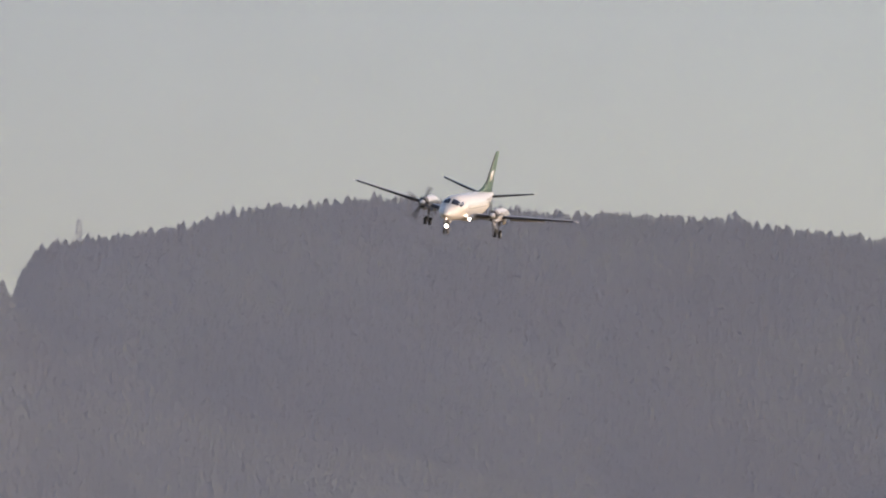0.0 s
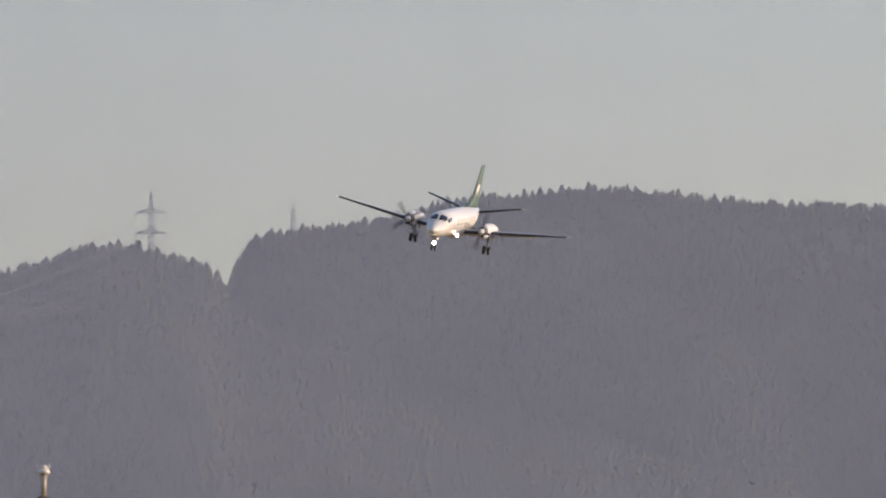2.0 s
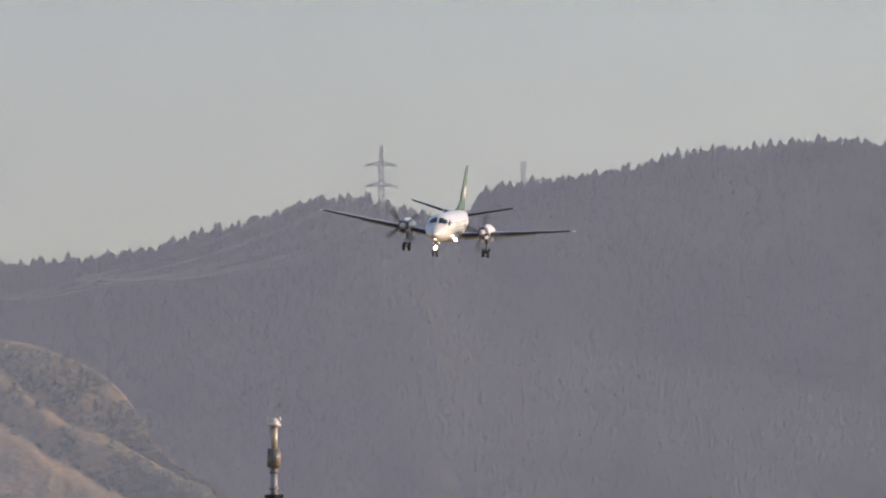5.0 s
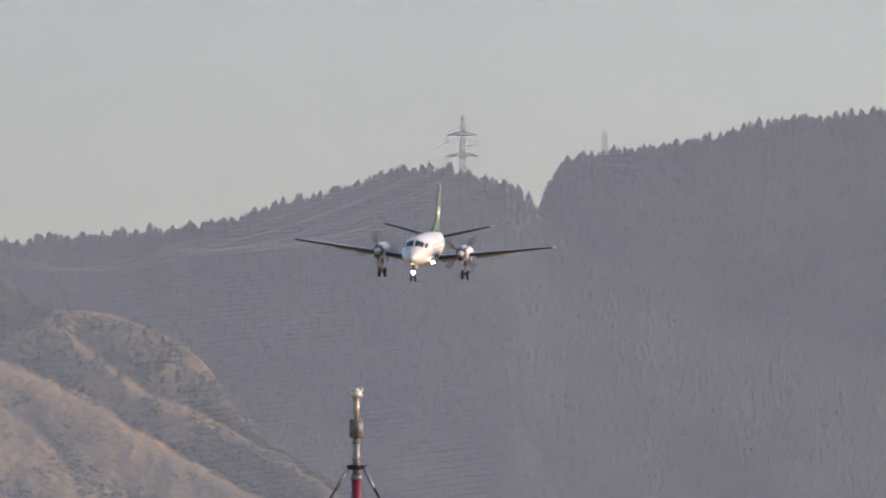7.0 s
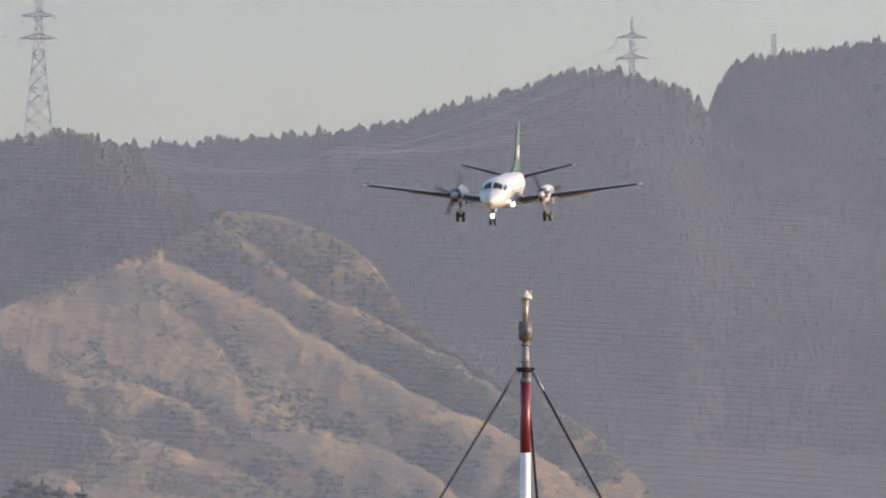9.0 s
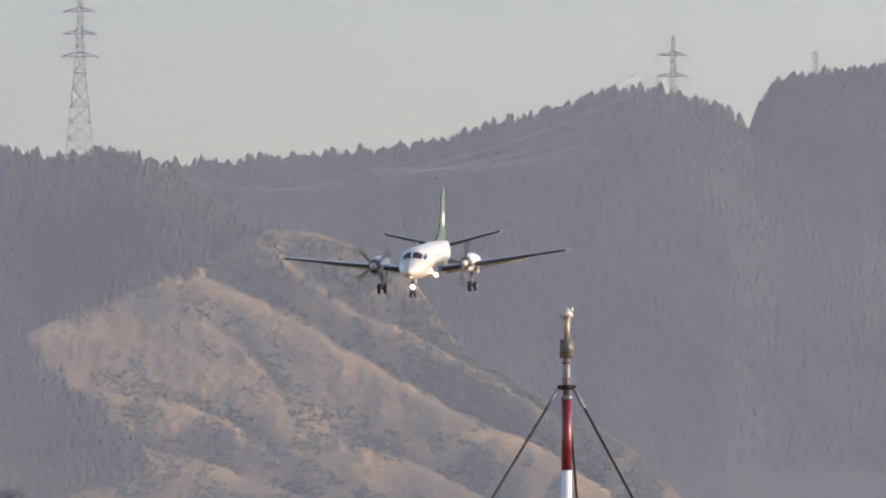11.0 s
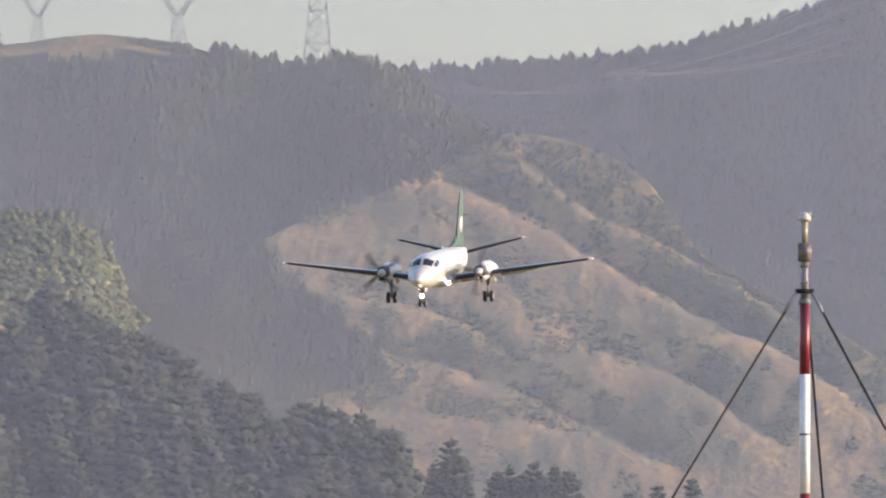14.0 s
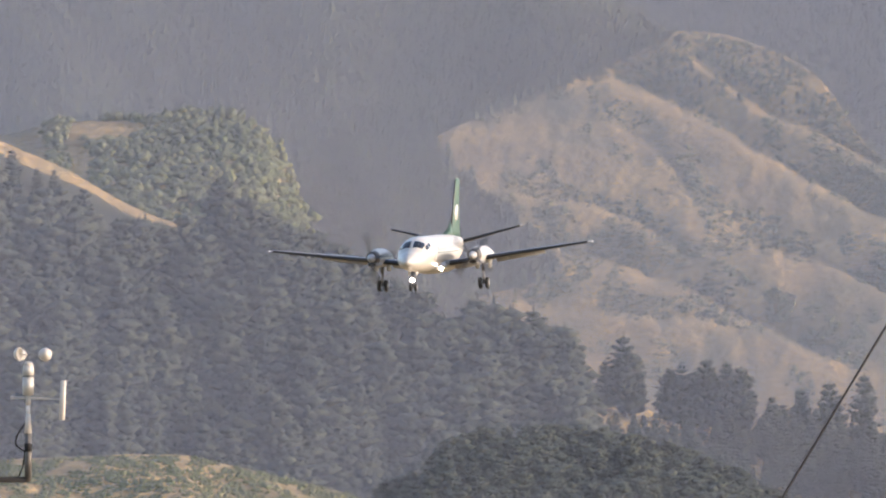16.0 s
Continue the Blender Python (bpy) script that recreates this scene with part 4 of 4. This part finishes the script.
        tube(bm, (0.05, y, -1.2), (0.25, y, -1.65), 0.03)
        tube(bm, (0.25, y, -1.65), (-0.02, y, -2.0), 0.03)
        leg = part("main_gear_leg", bm, MASTGREY, ob, "metal landing gear leg")
        for q in (-0.23, 0.23):
            wheel(leg, "tyre", -0.1, y + q, -2.05, 0.38, 0.22)
        for q in (-1, 1):
            bm = bmesh.new()
            box(bm, (-0.2, y + q * 0.42, -0.85), (1.5, 0.03, 0.5))
            part("gear_door", bm, WHITE, leg, "white gear door")
    bm = bmesh.new()
    tube(bm, (7.0, 0, -1.0), (7.0, 0, -1.75), 0.085, sides=10)
    tube(bm, (7.0, 0, -1.7), (6.98, 0, -2.1), 0.055, sides=10)
    tube(bm, (6.98, -0.24, -2.1), (6.98, 0.24, -2.1), 0.045, sides=10)
    tube(bm, (6.3, 0, -1.0), (6.98, 0, -1.6), 0.04)
    leg = part("nose_gear_leg", bm, MASTGREY, ob, "metal nose gear leg")
    for q in (-0.17, 0.17):
        wheel(leg, "tyre", 6.98, q, -2.12, 0.25, 0.16)
    for q in (-1, 1):
        bm = bmesh.new()
        box(bm, (6.9, q * 0.24, -1.22), (0.7, 0.025, 0.26))
        part("gear_door", bm, WHITE, leg, "white nose gear door")
    bm = bmesh.new()
    tube(bm, (7.02, 0, -1.63), (7.13, 0, -1.63), 0.10, 0.17, 14)
    part("light_housing", bm, STEEL, leg)
    bm = bmesh.new()
    bmesh.ops.create_icosphere(bm, subdivisions=2, radius=0.145, matrix=Matrix.Translation((7.14, 0, -1.63)) @ Matrix.Diagonal((0.4, 1, 1, 1)))
    part("landing_light", bm, LAMP, leg, "lit landing light")
    return ob, [nacelle(ob, 1), nacelle(ob, -1)]


plane, propellers = aircraft()


# ---- masts on the airfield ----
def wind_mast():
    """A guyed red and white mast with instruments on its top."""
    d = 160.0
    k = d / PX
    foot = survey(1003, 441, d)
    foot.z = 0
    ob = tagged(new("instrument_mast"), "guyed red and white steel mast with instruments on top", "mast")
    ob.matrix_basis = pose(*foot)

    def z(v):
        return 1.7 + d * math.tan(radians(3.27) - (v - 441) / PX)

    def ring_post(name, v0, v1, w0, w1, material, label="", sides=18):
        bm = bmesh.new()
        tube(bm, (0, 0, z(v1)), (0, 0, z(v0)), w1 * k / 2, w0 * k / 2, sides)
        bmesh.ops.bevel(bm, geom=[e for e in bm.edges if abs(e.verts[0].co.z - e.verts[1].co.z) < 1e-5], offset=0.006, segments=2, affect="EDGES")
        return part(name, bm, material, ob, label)

    ring_post("red_section", 709, 833, 18, 18.5, REDPAINT, "red painted tube")
    v = 833
    red = False
    while z(v) > 0.05:
        v2 = v + 211
        bottom = min(v2, 441 + (radians(3.27) - math.atan(-1.7 / d)) * PX)
        ring_post("red_section" if red else "white_section", v, bottom, 18.5, 18.5, REDPAINT if red else MASTWHITE, "red painted tube" if red else "white painted tube")
        ring_post("joint_ring", v + 104, v + 108, 20.5, 20.5, MASTGREY, "steel joint ring")
        v, red = v2, not red
    ring_post("flange", 700, 709, 20, 21, MASTGREY, "grey steel flange")
    ring_post("upper_pipe", 634, 700, 11.5, 14, MASTGREY, "grey steel pipe")
    ring_post("collar", 668, 673, 17, 17, MASTGREY)
    ring_post("collar", 640, 644, 16, 16, TANK)
    ring_post("neck", 561, 602, 13, 9, NECK, "pale tapered instrument neck")
    ring_post("sensor_dome", 551, 561, 17, 26, INSTR, "white sensor dome")
    ring_post("sensor_cap", 546, 551, 8, 17, INSTR)
    bm = bmesh.new()
    tube(bm, (10 * k, 0, z(552)), (10 * k, 0, z(543)), 0.012, 0.012, 8)
    part("top_lamp", bm, INSTR, ob)
    bm = bmesh.new()
    tube(bm, (-12 * k, 0, z(553)), (-12 * k, 0, z(541)), 0.006, 0.006, 6)
    part("lightning_rod", bm, INSTR, ob)
    bm = bmesh.new()
    box(bm, (0, -0.02, (z(601) + z(634)) / 2), (24 * k, 0.17, 33 * k))
    bmesh.ops.bevel(bm, geom=bm.edges[:], offset=0.012, segments=2, affect="EDGES")
    cab = part("instrument_box", bm, TANK, ob, "brown instrument box")
    bm = bmesh.new()
    box(bm, (0.02, -0.11, (z(606) + z(626)) / 2), (9 * k, 0.012, 16 * k))
    part("box_cover", bm, MASTGREY, cab)
    for a in (-1, 1):
        bm = bmesh.new()
        box(bm, (a * 12 * k, 0, z(686)), (9 * k, 0.09, 8 * k))
        part("guy_bracket", bm, CABLE, ob, "dark steel guy bracket")
    bm = bmesh.new()
    tube(bm, (0, 0, z(690)), (0, 0, z(682)), 12 * k, 12 * k, 16)
    part("guy_ring", bm, CABLE, ob)
    for x, y in ((-5.55, -2.4), (4.85, -3.6), (0.85, 6.0)):
        s = 16 * k / math.hypot(x, y)
        top, end = Vector((x * s, y * s, z(689))), Vector((x, y, 0))
        mid = top.lerp(end, 0.028)
        bm = bmesh.new()
        tube(bm, top, mid, 0.022, 0.022)
        part("turnbuckle", bm, MASTGREY, ob, "pale steel turnbuckle")
        bm = bmesh.new()
        tube(bm, mid, end, 0.0165, 0.0165)
        part("guy_wire", bm, CABLE, ob, "black guy wire")
    return ob


wind_mast()


def anemometer():
    """A cup anemometer with a wind vane on a bracket pole."""
    d = 120.0
    k = d / PX
    c = survey(-676, 441, d)
    c.z = 0
    ob = tagged(new("wind_sensor"), "white cup anemometer with wind vane on a bracket pole", "wind sensor")
    ob.matrix_basis = pose(*c)

    def z(y):
        return 1.7 + d * math.tan(radians(3.27) - (y + 352 - 441) / PX)

    def post(name, y0, y1, w0, w1, material, label="", x=0.0):
        bm = bmesh.new()
        tube(bm, (x, 0, z(y1)), (x, 0, z(y0)), w1 * k / 2, w0 * k / 2, 16)
        bmesh.ops.bevel(bm, geom=[e for e in bm.edges if abs(e.verts[0].co.z - e.verts[1].co.z) < 1e-5], offset=0.004, segments=2, affect="EDGES")
        return part(name, bm, material, ob, label)

    post("spindle", 628, 642, 2.2, 3, MASTGREY)
    post("cap", 640, 648, 10, 20, INSTR)
    post("body", 647, 666, 20, 20, INSTR, "white cylindrical sensor body")
    post("body_ring", 665, 668, 21.5, 21.5, MASTGREY)
    post("body", 668, 700, 20, 20, INSTR, "white cylindrical sensor body")
    post("hub", 700, 718, 8, 9, INSTR)
    post("stem", 717, 733, 7, 7, MASTWHITE)
    post("lower_cone", 733, 768, 8, 13, INSTR, "white lower cone")
    post("support_pipe", 767, 853, 12, 12, DARKPIPE, "dark weathered steel pipe")
    post("clamp", 785, 800, 14, 14, CABLE)
    bm = bmesh.new()
    tube(bm, (-28 * k, 0, z(704)), (64 * k, 0, z(707)), 2.3 * k, 1.9 * k)
    part("vane_arm", bm, INSTR, ob, "white vane arm")
    bm = bmesh.new()
    bmesh.ops.create_icosphere(bm, subdivisions=2, radius=4.2 * k, matrix=Matrix.Translation((-28 * k, 0, z(704))))
    part("counterweight", bm, INSTR, ob)
    bm = bmesh.new()
    box(bm, (61 * k, 0, z(709)), (9 * k, 0.16, 70 * k), Matrix.Translation((61 * k, 0, z(709))) @ Matrix.Rotation(radians(2.5), 4, "Y") @ Matrix.Translation((-61 * k, 0, -z(709))))
    bmesh.ops.bevel(bm, geom=bm.edges[:], offset=0.006, segments=1, affect="EDGES")
    part("vane_plate", bm, INSTR, ob, "cream vane plate")
    # cable from the cone to the pipe
    bm = bmesh.new()
    pts = [(-4, 748), (-14, 760), (-22, 775), (-22, 788), (-12, 796), (-6, 800)]
    for (x0, y0), (x1, y1) in zip(pts, pts[1:]):
        tube(bm, (x0 * k, 0.02, z(y0)), (x1 * k, 0.02, z(y1)), 1.5 * k)
    for (x0, y0), (x1, y1) in zip(((-6, 800), (-9, 825), (-16, 842)), ((-9, 825), (-16, 842), (-24, 849))):
        tube(bm, (x0 * k, 0.02, z(y0)), (x1 * k, 0.02, z(y1)), 1.3 * k)
    part("cable", bm, CABLE, ob, "black loose cable")
    bm = bmesh.new()
    tube(bm, (2 * k, 0, z(849)), (-240 * k, 0, z(851)), 5.5 * k, sides=12)
    part("bracket_arm", bm, CABLE, ob, "dark horizontal bracket arm")
    bm = bmesh.new()
    tube(bm, (-240 * k, 0, 0), (-240 * k, 0, z(840)), 0.06, 0.06, 16)
    part("pole", bm, MASTGREY, ob, "grey steel pole")
    rotor = new("cup_rotor")
    rotor.parent = ob
    rotor.location = (0, 0, z(628))
    tagged(rotor, "rotor with three white cups")
    for a in (20, 140, 260):
        q = radians(a)
        e = Vector((30 * k * math.cos(q), 30 * k * math.sin(q), 0))
        bm = bmesh.new()
        tube(bm, (0, 0, 0), e, 1.0 * k, sides=6)
        part("cup_arm", bm, MASTGREY, rotor)
        bm = bmesh.new()
        bmesh.ops.create_uvsphere(bm, u_segments=16, v_segments=10, radius=12 * k)
        gone = [v for v in bm.verts if v.co.z < -0.001]
        bmesh.ops.delete(bm, geom=gone, context="VERTS")
        bmesh.ops.solidify(bm, geom=bm.faces[:], thickness=0.004)
        bm.transform(Matrix.Translation(e) @ Matrix.Rotation(q, 4, "Z") @ Matrix.Rotation(radians(90), 4, "X"))
        part("cup", bm, INSTR, rotor, "white half-round cup")
    return ob, rotor


sensor, cups = anemometer()


# ---- what moves ----
def motions():
    walk(plane, [(t, pose(x, y, z, rx, ry, rz)) for t, x, y, z, rx, ry, rz in PLANE])
    for side, prop in zip((1, -1), propellers):
        base = prop.location.copy()
        walk(prop, [(k / 30, Matrix.Translation(base) @ Matrix.Rotation(radians(-68 * k + 20 * side), 4, "X")) for k in range(481)])
    hub = cups.location.copy()
    walk(cups, [(k / 10, Matrix.Translation(hub) @ Matrix.Rotation(radians(-47 * (k - 160) - 15), 4, "Z")) for k in range(161)])


motions()
